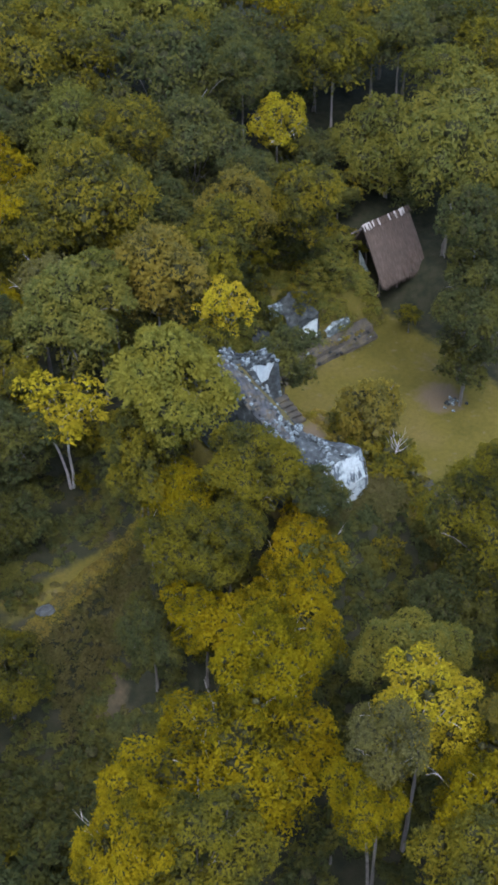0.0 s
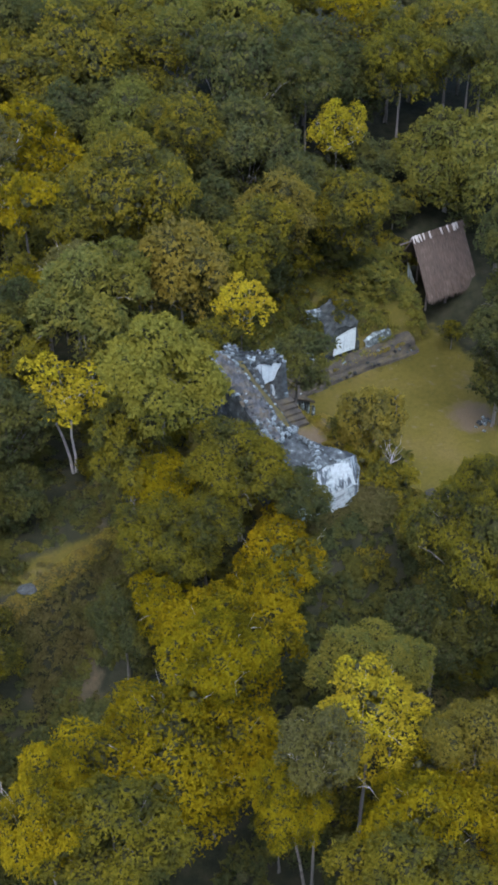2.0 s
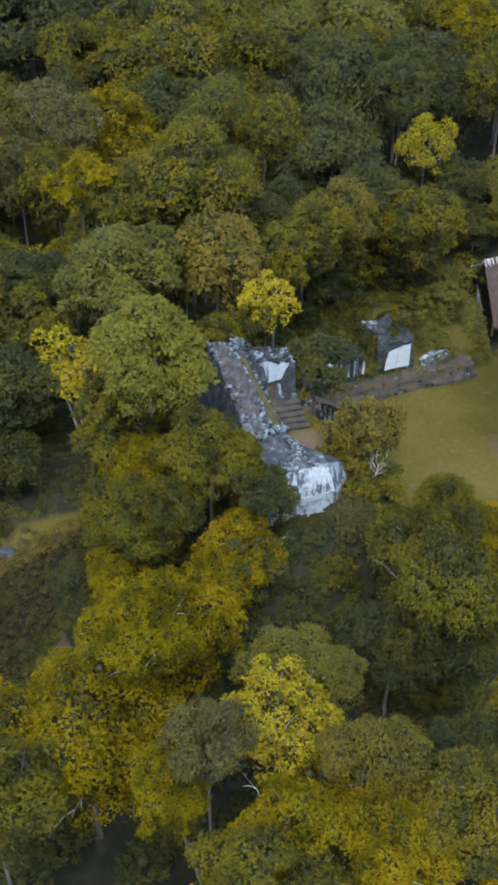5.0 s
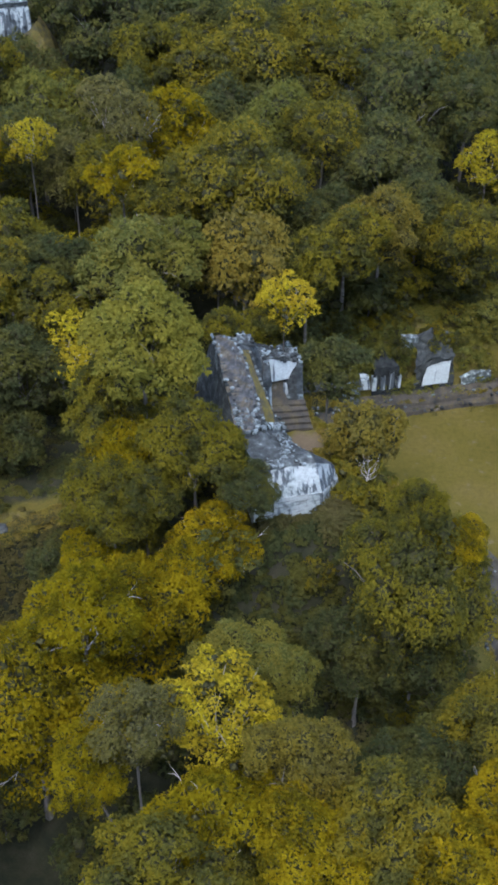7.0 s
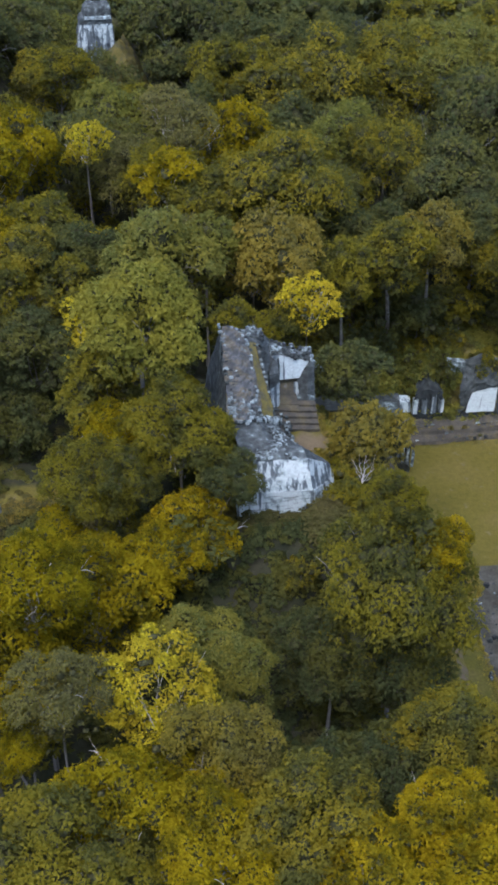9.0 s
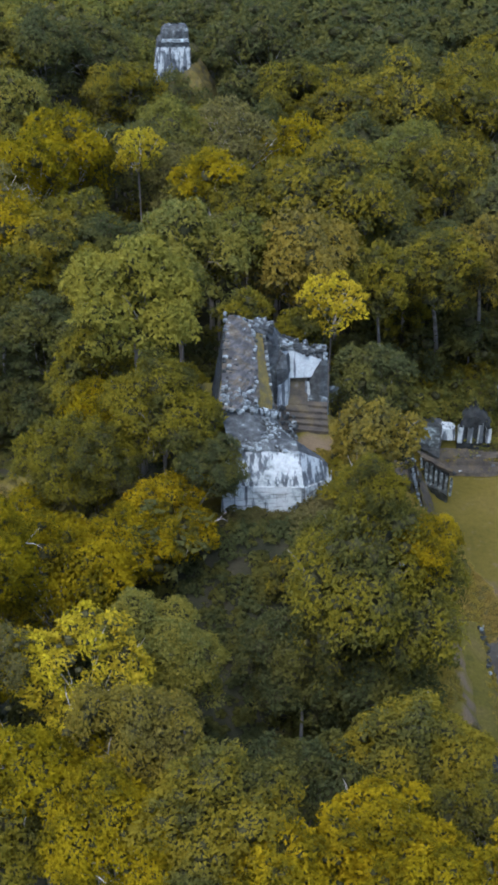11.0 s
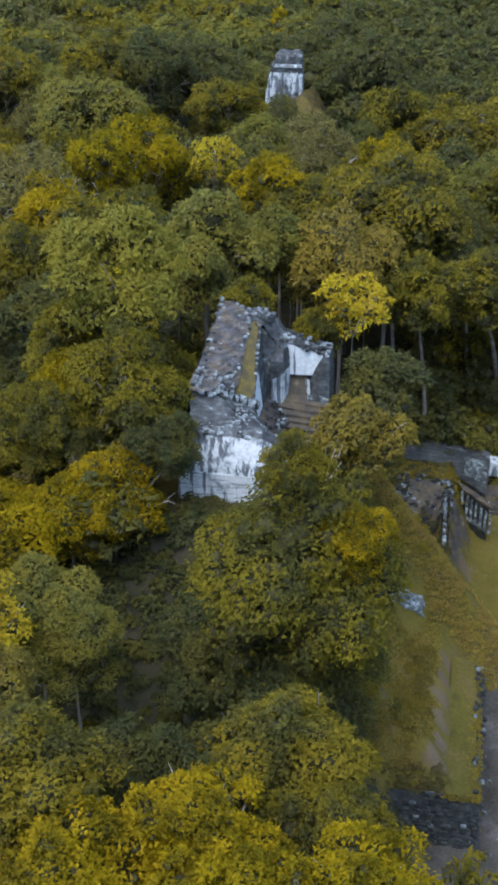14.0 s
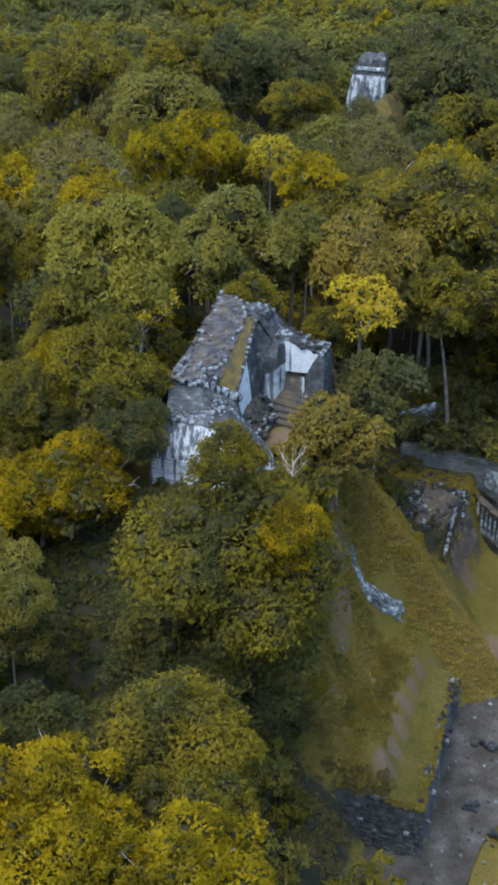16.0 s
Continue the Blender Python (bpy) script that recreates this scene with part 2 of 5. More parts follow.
def build_ground():
    xs = [-1500, -900, -500, -300, -220, -170] + [-140 + 3.0 * i for i in range(25)]
    xs += [-65 + 0.8 * i for i in range(160)] + [64 + 4.0 * i for i in range(20)] + [160, 220, 300, 500, 900, 1500]
    ys = [-900, -400, -200, -130, -100] + [-80 + 0.8 * i for i in range(175)] + [61 + 4 * i for i in range(30)] + [200, 260, 340, 500, 900, 1600]
    verts = [(x, y, height(x, y)) for y in ys for x in xs]
    nx = len(xs)
    faces = [(j * nx + i, j * nx + i + 1, (j + 1) * nx + i + 1, (j + 1) * nx + i) for j in range(len(ys) - 1) for i in range(nx - 1)]
    ob = finish("ground", verts, faces, mat_ground(), smooth=True)
    cover = ob.data.attributes.new("turf", "FLOAT", "POINT")
    cover.data.foreach_set("value", [turf_cover(x, y) for y in ys for x in xs])
    soil = ob.data.attributes.new("bare", "FLOAT", "POINT")
    soil.data.foreach_set("value", [bare_cover(x, y) for y in ys for x in xs])
    tagged(ob, "dark leaf-littered forest floor with olive grass clearings", "ground", kind="structure")


build_ground()


# ---- trees ----
def crown_arrays(seed, r, n_leaf, size, clumps, airy=False, ragged=False, cores=True):
    """Leaf sprays on small clumps, clumps on a handful of uneven boughs that make up a crown of radius r; each spray is one triangle."""
    rg = np.random.default_rng(seed)
    boughs = [(np.array([rg.normal(0, 0.08) * r, rg.normal(0, 0.08) * r, 0.30 * r]), r * rg.uniform(0.44, 0.54))]
    turn = rg.uniform(0, 6.28)
    for k in range(6):
        ph = turn + k * 1.047 + rg.normal(0, 0.22)
        rs = r * rg.uniform(0.30, 0.50)
        out = r * rg.uniform(0.90, 1.14) - rs
        boughs.append((np.array([out * math.cos(ph), out * math.sin(ph), r * rg.uniform(-0.30, 0.28)]), rs))
    for k in range(6):
        ph = turn + 0.5 + k * 1.047 + rg.normal(0, 0.25)
        rs = r * rg.uniform(0.28, 0.42)
        boughs.append((np.array([0.52 * r * math.cos(ph), 0.52 * r * math.sin(ph), -r * rg.uniform(0.42, 0.72)]), rs))
    cs, rr = [], []
    per = max(4, clumps // len(boughs))
    for n, (sc, rs) in enumerate(boughs):
        m = int(per * (1.9 if n == 0 else 1.5 if n < 7 else 0.8))
        for k in range(m):
            zz = 1.0 - 1.45 * k / m
            ph = k * 2.39996 + n + rg.normal(0, 0.3)
            s = math.sqrt(max(0.0, 1 - zz * zz))
            d = np.array([s * math.cos(ph), s * math.sin(ph), zz * 0.9])
            rc = r * rg.uniform(0.12, 0.235)
            c = sc + d * (rs * rg.uniform(0.72, 1.18 if ragged else 1.10) - rc * 0.3)
            if any(np.linalg.norm(c - q) < 0.52 * t for j, (q, t) in enumerate(boughs) if j != n):
                continue
            cs.append(c)
            rr.append(rc)
    c, rr = np.array(cs), np.array(rr)
    flat = np.array([1.15, 1.15, 0.74])
    w = rr ** 2 * np.where(c[:, 2] > -0.3 * r, 1.0, 0.55)
    if airy or ragged:
        w *= np.where(np.random.default_rng(seed + 5).random(len(w)) > (0.30 if airy else 0.12), 1.0, 0.08)
    w /= w.sum()
    idx = rg.choice(len(c), int(n_leaf * 1.45), p=w)
    d = rg.normal(size=(len(idx), 3))
    d /= np.linalg.norm(d, axis=1)[:, None]
    out = c[idx] / np.linalg.norm(c[idx], axis=1)[:, None] * 0.7 + (0, 0, 0.5)
    d[(d * out).sum(1) < -0.25] *= -1
    under = (d[:, 2] < -0.1) & (rg.random(len(d)) < 0.65)
    d[under, 2] *= -1
    shell = 0.45 + 0.85 * rg.beta(2.4, 2.2, len(idx))
    p = c[idx] + d * flat * (rr[idx] * shell)[:, None]
    p[:, 2] -= 0.25 * ((p[:, :2] - c[idx][:, :2]) ** 2).sum(1) / rr[idx]
    gap = np.linalg.norm((p[:, None] - c[None]) / flat, axis=2) / rr[None]
    gap[np.arange(len(idx)), idx] = 9
    keep = gap.min(1) > 0.70
    p, d = p[keep][:n_leaf], d[keep][:n_leaf]
    nrm = d * 0.8 + rg.normal(0, 0.45, d.shape) + (0, 0, 0.45)
    nrm /= np.linalg.norm(nrm, axis=1)[:, None]
    t = np.cross(nrm, rg.normal(size=nrm.shape))
    t /= np.linalg.norm(t, axis=1)[:, None] + 1e-9
    b = np.cross(nrm, t)
    s = (size * rg.uniform(0.4, 1.4, len(p)))[:, None]
    q = np.stack([p - t * s * 0.42 - nrm * s * 0.2, p + t * s * 0.42 - nrm * s * 0.2, p + b * s * rg.uniform(0.9, 1.7, (len(p), 1))], 1)
    # solid bodies, one to a bough, coloured dark to stand for inner shade
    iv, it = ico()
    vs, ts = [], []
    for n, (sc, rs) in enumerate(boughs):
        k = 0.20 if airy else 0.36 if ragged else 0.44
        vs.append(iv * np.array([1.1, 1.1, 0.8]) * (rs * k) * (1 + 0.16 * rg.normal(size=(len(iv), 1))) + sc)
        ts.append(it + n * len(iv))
    # A smaller dark body under each clump paints its underside as shaded.
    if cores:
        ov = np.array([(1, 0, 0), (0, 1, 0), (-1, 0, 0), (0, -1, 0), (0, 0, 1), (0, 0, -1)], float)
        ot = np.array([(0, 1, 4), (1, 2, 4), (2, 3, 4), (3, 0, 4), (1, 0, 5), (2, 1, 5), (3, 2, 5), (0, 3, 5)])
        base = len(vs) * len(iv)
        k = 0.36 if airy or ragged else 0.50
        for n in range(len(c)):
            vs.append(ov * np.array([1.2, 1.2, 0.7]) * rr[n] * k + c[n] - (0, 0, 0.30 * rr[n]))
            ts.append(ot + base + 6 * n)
    return q.reshape(-1, 3), np.concatenate(vs), np.concatenate(ts)


ICO = None


def ico():
    global ICO
    if ICO is None:
        bm = bmesh.new()
        bmesh.ops.create_icosphere(bm, subdivisions=1, radius=1)
        bm.verts.ensure_lookup_table()
        ICO = (np.array([v.co[:] for v in bm.verts]), np.array([[v.index for v in f.verts] for f in bm.faces]))
        bm.free()
    return ICO


def mesh_from(name, v, quads, tris, material):
    me = bpy.data.meshes.new(name)
    loops = np.concatenate([quads.ravel(), tris.ravel()]).astype(np.int32)
    nq, nt_ = len(quads), len(tris)
    starts = np.concatenate([np.arange(nq) * 4, nq * 4 + np.arange(nt_) * 3]).astype(np.int32)
    me.vertices.add(len(v))
    me.vertices.foreach_set("co", np.ascontiguousarray(v, dtype=np.float32).ravel())
    me.loops.add(len(loops))
    me.loops.foreach_set("vertex_index", loops)
    me.polygons.add(nq + nt_)
    me.polygons.foreach_set("loop_start", starts)
    me.materials.append(material)
    me.update(calc_edges=True)
    me.validate()
    return me


CROWNS = {}
# radius, leaf sprays, spray size, clumps
SIZES = {"s": (3.4, 4400, 0.26, 95), "m": (5.4, 8000, 0.305, 125), "l": (8.5, 10500, 0.40, 180), "x": (8.0, 5600, 0.48, 170), "u": (3.2, 1250, 0.39, 55), "n": (4.6, 13500, 0.203, 125), "w": (6.6, 22000, 0.225, 180)}


def crown(kind, size, seed, density=1.0):
    key = (kind, size, seed, density)
    if key not in CROWNS:
        r, n, leaf, ln = SIZES[size]
        q, body, it = crown_arrays(hash_seed(kind, size, seed), r, int(n * density), leaf, ln, density < 0.9, kind in ("gold", "bright", "grey"), size not in "xu")
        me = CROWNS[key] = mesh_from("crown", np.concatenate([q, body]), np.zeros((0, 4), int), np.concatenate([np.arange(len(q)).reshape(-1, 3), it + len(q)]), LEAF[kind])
        me.materials.append(M_CROWN_SHADE)
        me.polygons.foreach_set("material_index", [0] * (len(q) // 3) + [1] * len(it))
    return CROWNS[key]


def hash_seed(kind, size, seed):
    return sum(ord(ch) * (i + 3) for i, ch in enumerate(kind + size)) * 17 + seed


def tube(verts, faces, pts, radii, n=6):
    base = len(verts)
    for k, (p, r) in enumerate(zip(pts, radii)):
        p = Vector(p)
        a = Vector(pts[min(k + 1, len(pts) - 1)]) - Vector(pts[max(k - 1, 0)])
        a.normalize()
        s = a.cross((0.31, 0.77, 0.12)).normalized()
        t = a.cross(s)
        for j in range(n):
            an = 2 * math.pi * j / n
            verts.append(p + (s * math.cos(an) + t * math.sin(an)) * r)
    for k in range(len(pts) - 1):
        for j in range(n):
            faces.append((base + k * n + j, base + k * n + (j + 1) % n, base + (k + 1) * n + (j + 1) % n, base + (k + 1) * n + j))


WOOD = {}


def wood_mesh(size, seed, bark):
    """Limbs that fan out inside a crown of that size, round its centre."""
    if (size, seed, bark.name) not in WOOD:
        r = SIZES[size][0]
        rg = random.Random(seed * 7 + ord(size))
        verts, faces = [], []
        for k in range(9):
            ph = k * 2.4 + rg.uniform(-0.4, 0.4)
            el = rg.uniform(0.6, 1.3)
            d = Vector((math.cos(ph) * math.cos(el), math.sin(ph) * math.cos(el), math.sin(el) * 0.8))
            p = Vector((0, 0, -r * 0.95))
            pts, rad = [p.copy()], [0.014 * r]
            for s in range(5):
                p = p + d * r * (0.285 if bark is M_PALE else 0.24) + Vector([rg.uniform(-1, 1) * 0.06 * r for _ in range(3)]) + Vector((0, 0, 0.05 * r))
                pts.append(p.copy())
                rad.append(0.014 * r * (1 - (s + 1) / 5.6))
                if s in (2, 3):
                    e = p + Vector([rg.uniform(-1, 1) * 0.22 * r for _ in range(3)]) + d * r * 0.18
                    tube(verts, faces, [p.copy(), (p + e) / 2 + Vector((0, 0, 0.04 * r)), e], [0.009 * r, 0.006 * r, 0.003 * r], 4)
            tube(verts, faces, pts, rad, 5)
        me = bpy.data.meshes.new("limbs")
        me.from_pydata([tuple(v) for v in verts], [], faces)
        me.materials.append(bark)
        WOOD[(size, seed, bark.name)] = me
    return WOOD[(size, seed, bark.name)]


TRUNKS = []


def trunk_mesh(seed):
    if not TRUNKS:
        for s in range(4):
            rg = random.Random(s)
            verts, faces, pts, rad = [], [], [], []
            x = y = 0.0
            for k in range(8):
                pts.append((x, y, -0.12 + 1.12 * k / 7))
                rad.append(0.36 * (1.5 if k == 0 else 1.0) * (1 - 0.55 * k / 7))
                x += rg.uniform(-0.25, 0.25)
                y += rg.uniform(-0.25, 0.25)
            pts[-1] = (0, 0, 1.0)
            tube(verts, faces, pts, rad, 8)
            me = bpy.data.meshes.new("trunk")
            me.from_pydata([tuple(v) for v in verts], [], faces)
            me.materials.append(M_BARK)
            TRUNKS.append(me)
    return TRUNKS[seed % 4]


def twin_stems(h):
    """Two slender white stems that part close to the ground."""
    verts, faces = [], []
    for k, sgn in enumerate((-1, 1)):
        pts = [(0.15 * sgn, 0, -0.4), (0.3 * sgn, 0.1, h * 0.2), (0.45 * sgn - 0.3, 0.0, h * 0.45), (0.9 * sgn - 0.5, 0.2 * sgn, h * 0.7), (1.3 * sgn - 0.6, 0.3 * sgn, h)]
        tube(verts, faces, pts, [0.20, 0.15, 0.13, 0.11, 0.08], 8)
    me = bpy.data.meshes.new("trunk")
    me.from_pydata([tuple(v) for v in verts], [], faces)
    me.materials.append(M_PALE)
    return me


def leaning_trunk(h, dx, dy, r):
    verts, faces = [], []
    pts = [(dx * f ** 1.6, dy * f ** 1.6, h * f - 0.3) for f in (0, 0.15, 0.35, 0.6, 0.8, 1.0)]
    tube(verts, faces, pts, [r * k for k in (1.5, 1.1, 1.0, 0.85, 0.7, 0.5)], 8)
    me = bpy.data.meshes.new("trunk")
    me.from_pydata([tuple(v) for v in verts], [], faces)
    me.materials.append(M_BARK)
    return me


TREE_WORDS = {
    "bright": "tree with a bright yellow autumn crown and pale limbs",
    "gold": "broad forest tree with golden olive leaves",
    "olive": "forest tree with an olive green rounded crown",
    "green": "forest tree with a dense light green crown",
    "lime": "tall tree with a round dense yellow green crown",
    "dark": "forest tree with a dense dark green crown",
    "straw": "rounded tree with pale yellow olive leaves",
    "grey": "thin-leaved forest tree with a grey green crown",
}
COUNT = [0]
PLACED = []


def tree(x, y, top, r, kind, density=1.0, low=False, far=False, twin=False, lean=None):
    """A tree whose crown of radius r tops out near the height top."""
    COUNT[0] += 1
    k = COUNT[0]
    size = "u" if low else "x" if far else "w" if y < -20 and r > 5.8 else "n" if y < -14 else "s" if r < 4.3 else ("m" if r < 7.0 else "l")
    f = r / SIZES[size][0]
    ground = height(x, y) - 0.1
    tall = 1.0 if low or twin else 1.15
    cz = top - 0.86 * r * tall
    root = new("shrub" if low else "tree")
    ax, ay = lean or (0.0, 0.0)
    if lean:
        ground = height(x - ax, y - ay) - 0.1
    root.location = (x - ax, y - ay, ground)
    if low:
        tagged(root, "low %s-leaved shrub on the forest floor" % kind.replace("bright", "yellow"), "shrub", group="undergrowth shrubs")
    else:
        tagged(root, TREE_WORDS[kind], "tree", group="forest trees")
    rot = random.Random(k).uniform(0, 6.28)
    wide = random.Random(k + 500).uniform(0.9, 1.12)
    c = new("crown", crown(kind, size, k % 4, density))
    c.parent, c.location, c.rotation_euler, c.scale = root, (ax, ay, cz - ground), (0, 0, rot), (f * wide, f / wide, f * tall)
    if not (low or far or lean):
        b = new("limb_frame", wood_mesh(size, k % 3, M_PALE if kind in ("bright", "grey", "gold") else M_BARK))
        b.parent, b.location, b.rotation_euler, b.scale = root, (ax, ay, cz - ground), (0, 0, rot), (f, f, f * tall)
    t = new("trunk", twin_stems(cz - ground) if twin else leaning_trunk(cz - ground - 0.7 * r, ax, ay, r / 20) if lean else trunk_mesh(k))
    t.parent = root
    if not (twin or lean):
        t.scale, t.rotation_euler = (r / 8, r / 8, max(0.6, cz - ground - 0.9 * r * tall)), (0, 0, rot)
    PLACED.append((x, y, r))
    return root


GROVES = {
    "bright": [(-2.2, 11.2, 32.4, 3.0), (19, 67, 26, 4), (1.1, -42, 31.5, 4.0), (-42, 44, 33, 3)],
    "gold": [(-26, 62, 31, 6.5), (-12.9, -15.6, 32, 3.2), (-2.5, -22.2, 29, 3.4), (-8.4, -30.5, 29, 5), (-14, -40.5, 31, 6.5), (-10, -37.4, 34.5, 3.8),
             (-6.3, -49.2, 31, 2.6), (-23.2, -48.8, 33.4, 3.6), (22.8, -46.6, 31.2, 3.3), (18.9, -52.2, 31, 3.8), (-51.5, 42, 35, 6), (17.8, -23.4, 32, 2.2), (26.2, -48.6, 30.5, 3.6), (30.7, -46, 31, 3.4), (3.1, -50.4, 31.5, 4.0), (9.6, -52.6, 31.5, 3.4)],
    "olive": [(27.3, -41.6, 28.2, 3.1), (-13, 38, 37, 7.5), (-9, 89, 32, 7), (-5.8, -17, 36, 4.2), (-12.8, -20.6, 31, 4),
              (14.8, -25.2, 34.2, 6.3), (14.2, -49.6, 33.0, 3.9), (21.8, -37.2, 29.4, 4.3), (.8, -55.6, 32, 4.5)],
    "olives": [(-18.4, -50.4, 34, 4.4), (-59, 71, 33, 5), (-20, 88, 35, 9), (-12.8, 56, 27.5, 7), (-80, 67, 39, 6), (-36, 2.5, 33.5, 5), (-15.4, -13.3, 33.5, 3.3), (-32, 92, 31, 7),
               (-93, 56, 38, 7), (-9.5, -21, 32, 3), (-37, 20, 33, 6), (-31, -22, 20.5, 3.8)],
    "lime": [(-12, -10, 42.5, 5)],
    "green": [(-19, 11.5, 37.5, 5.5), (36.5, 64.5, 24, 7), (1.5, -35.2, 28.6, 3.2), (5, -35.8, 27.2, 2.9), (-73, 55, 35, 7), (-24, 70, 27, 5)],
    # First entry: an added dark tree for the shaded lower crown of the big olive.
    "dark": [(15.4, -26.4, 26.5, 5.0), (3.5, 6.8, 28, 3.3), (4.5, 61, 30.5, 7), (4.7, 76, 34.5, 10), (24.4, 83, 28.5, 6), (10.7, -28, 25, 4), (34.2, 26, 30.5, 4.3), (32.6, 21, 19, 4.2), (-17.3, -23.3, 23.4, 3.2), (-27.8, -1.3, 31, 4.5),
             (-72, 83, 37, 7), (-49, 100, 37.5, 9), (-65.7, 113, 38, 8)],
    "golds": [(-4.7, -25.4, 28, 3.2), (-13, -26, 27, 3.0), (-40, 12.8, 35, 4.8), (-51, 33.5, 34.5, 5), (-26, 32.3, 35.5, 3.5)],
    "oliveses": [(-34.7, 83, 33.5, 6), (-23.4, 82, 32, 7), (-57, 68, 34.5, 4), (-15.8, -10.8, 35.4, 2.75), (-4.7, 9.6, 29, 2.4), (-26.8, 6.8, 32.5, 3.6), (-21, 32.6, 33.5, 4.5), (-7, 0.9, 34.2, 2.2)],
    # First entry: an added dark crown in place of a shaded gap between trees.
    "darks": [(16.4, -41.5, 27.0, 3.8), (-73, 70, 39.5, 6), (-14, 80, 28.5, 6), (-28.7, -5, 24, 4), (-0.6, -19.2, 31.2, 2.4), (-20.7, 73.5, 29, 6), (18.7, 94, 29, 6.5), (0.9, 66.5, 23, 4.5), (23.3, 68.3, 21, 4.5), (39, 101, 26.5, 7), (-1.5, 49.5, 25, 5)],
    "straw": [(-8.2, 19.5, 35.5, 5.5), (8.9, -6.3, 30.2, 3.4), (8.0, -46.6, 33, 3.4)],
    "grey": [(-31, 53.8, 33, 4), (-35.7, 57.4, 34, 3.5), (-46.7, 16.2, 37, 5), (-3.6, -46.4, 33.2, 3.0)],
}
BIG = [(x, y) for rows in GROVES.values() for x, y, top, r in rows if r >= 3.0]


def stem_of(x, y, r):
    """Where a small high crown is rooted: beside its nearest larger neighbour."""
    if r >= 2.7:
        return None
    a, b = min(BIG, key=lambda p: (p[0] - x) ** 2 + (p[1] - y) ** 2)
    return (0.85 * (x - a), 0.85 * (y - b)) if math.hypot(a - x, b - y) < 8 else None


for kind, rows in GROVES.items():
    for x, y, top, r in rows:
        tree(x, y, top, r * 1.08, "olive" if kind.startswith("olive") else kind.rstrip("s"), {"bright": 0.6, "grey": 0.7, "lime": 1.7, "green": 1.25}.get(kind, 1.0), lean=stem_of(x, y, r))


tree(-21.6, 0.9, 31.0, 4.2, "bright", 0.6, twin=True)


def clearing(x, y, tall=True):
    u, v = UV(x, y)
    if tall and (8 < u < 52 and 18 < v < 58 or -21 < x < -5 and -15 < y < 9 or 23 < x < 37 and 48 < y < 64):
        return True
    if tall and (-3 < u < 17 and -24 < v < 2 or -34 < x < -13 and -33 < y < 2.5 or (-34 < x < -22 and y < -6) or (u > 12 and -38 < v < -20)):
        return True
    return (-3 < u < 27 and -3 < v < 30) or (14 < u < 60 and -24 < v < 53)


def in_forest(x, y):
    # Beyond x = -34 the margin adds unseen trees that shade the open ground.
    left = -41 if y < -15 else -36 - (y + 15) * 1.25
    right = 42 if y < 10 else 37 + (y - 10) * 0.5
    return left < x < right and y < (135 - 0.3 * x if x > 0 else 135 - 0.85 * x)


def scatter():
    """The rest of the forest, wherever nothing stands yet, and the lower storey under it."""
    rg = random.Random(5)
    tall = list(PLACED)
    woods = []
    for _ in range(16000):
        x, y = rg.uniform(-235, 90), rg.uniform(-70, 235)
        if not in_forest(x, y) or clearing(x, y):
            continue
        if any((x - a) ** 2 + (y - b + 8) ** 2 < 110 for a, b in ((19, 67), (-42, 44), (-1.8, 10.6), (-21.6, 0.9))):
            continue
        away = math.hypot(x - 20, y + 80)
        far = away > 125
        r = rg.uniform(5.0, 8.5) if far else rg.uniform(3.4, 5.0)
        if any((x - a) ** 2 + (y - b) ** 2 < (0.66 * (r + c)) ** 2 for a, b, c in tall):
            continue
        tall.append((x, y, r))
        kind = rg.choices(["dark", "olive", "gold", "green", "grey"], (1.5, 5, 4, 1.5, 0.5) if y < 0 else (3.2, 6, 0.6, 4.5, 1.0))[0]
        if math.hypot(x + 48, y - 96) < 10:
            continue
        if -18 < x < 34 and -60 < y < -27:
            continue
        # Behind the roof comb the forest's deep shade is put into dark leaves.
        if -85 < x < -15 and y > 96:
            kind = "dark"
        top = height(x, y) + rg.uniform(19, 23) + (3 if far else 0)
        if away > 195:
            woods.append((x, y, top, r, kind))
        else:
            tree(x, y, top, r, kind, far=far)
    low = []
    for _ in range(5000):
        x, y = rg.uniform(-80, 60), rg.uniform(-66, 75)
        if not in_forest(x, y) or clearing(x, y, False):
            continue
        u, v = UV(x, y)
        front = (-3 < u < 17 and -24 < v < 2) or (-32 < x < -14 and -34 < y < 2)
        r = rg.uniform(1.3, 2.2) if front else rg.uniform(2.4, 3.8)
        if any((x - a) ** 2 + (y - b) ** 2 < (0.9 * (r + c)) ** 2 for a, b, c in low):
            continue
        if -34 < x < -13 and -34 < y < 4 and rg.random() < 0.8:
            continue
        tree(x, y, height(x, y) + (rg.uniform(1.2, 2.6) if front else rg.uniform(4.5, 9.5)), r, rg.choice(["dark", "dark", "olive"]), low=True)
        low.append((x, y, r))
        if len(low) > 190:
            break
    return woods


for x, y, top, r, kind in ((9.1, -11.5, 26.6, 3.0, "olive"), (9.6, -13.4, 26.4, 2.6, "olive"), (31.4, 38.2, 5.2, 1.9, "olive"), (20.8, 44.0, 12.0, 2.8, "green"), (32.4, 20.5, 12, 3.6, "dark"), (34, 23.5, 22, 4.2, "dark")):
    tree(x, y, top, r, kind, low=r < 3.5)
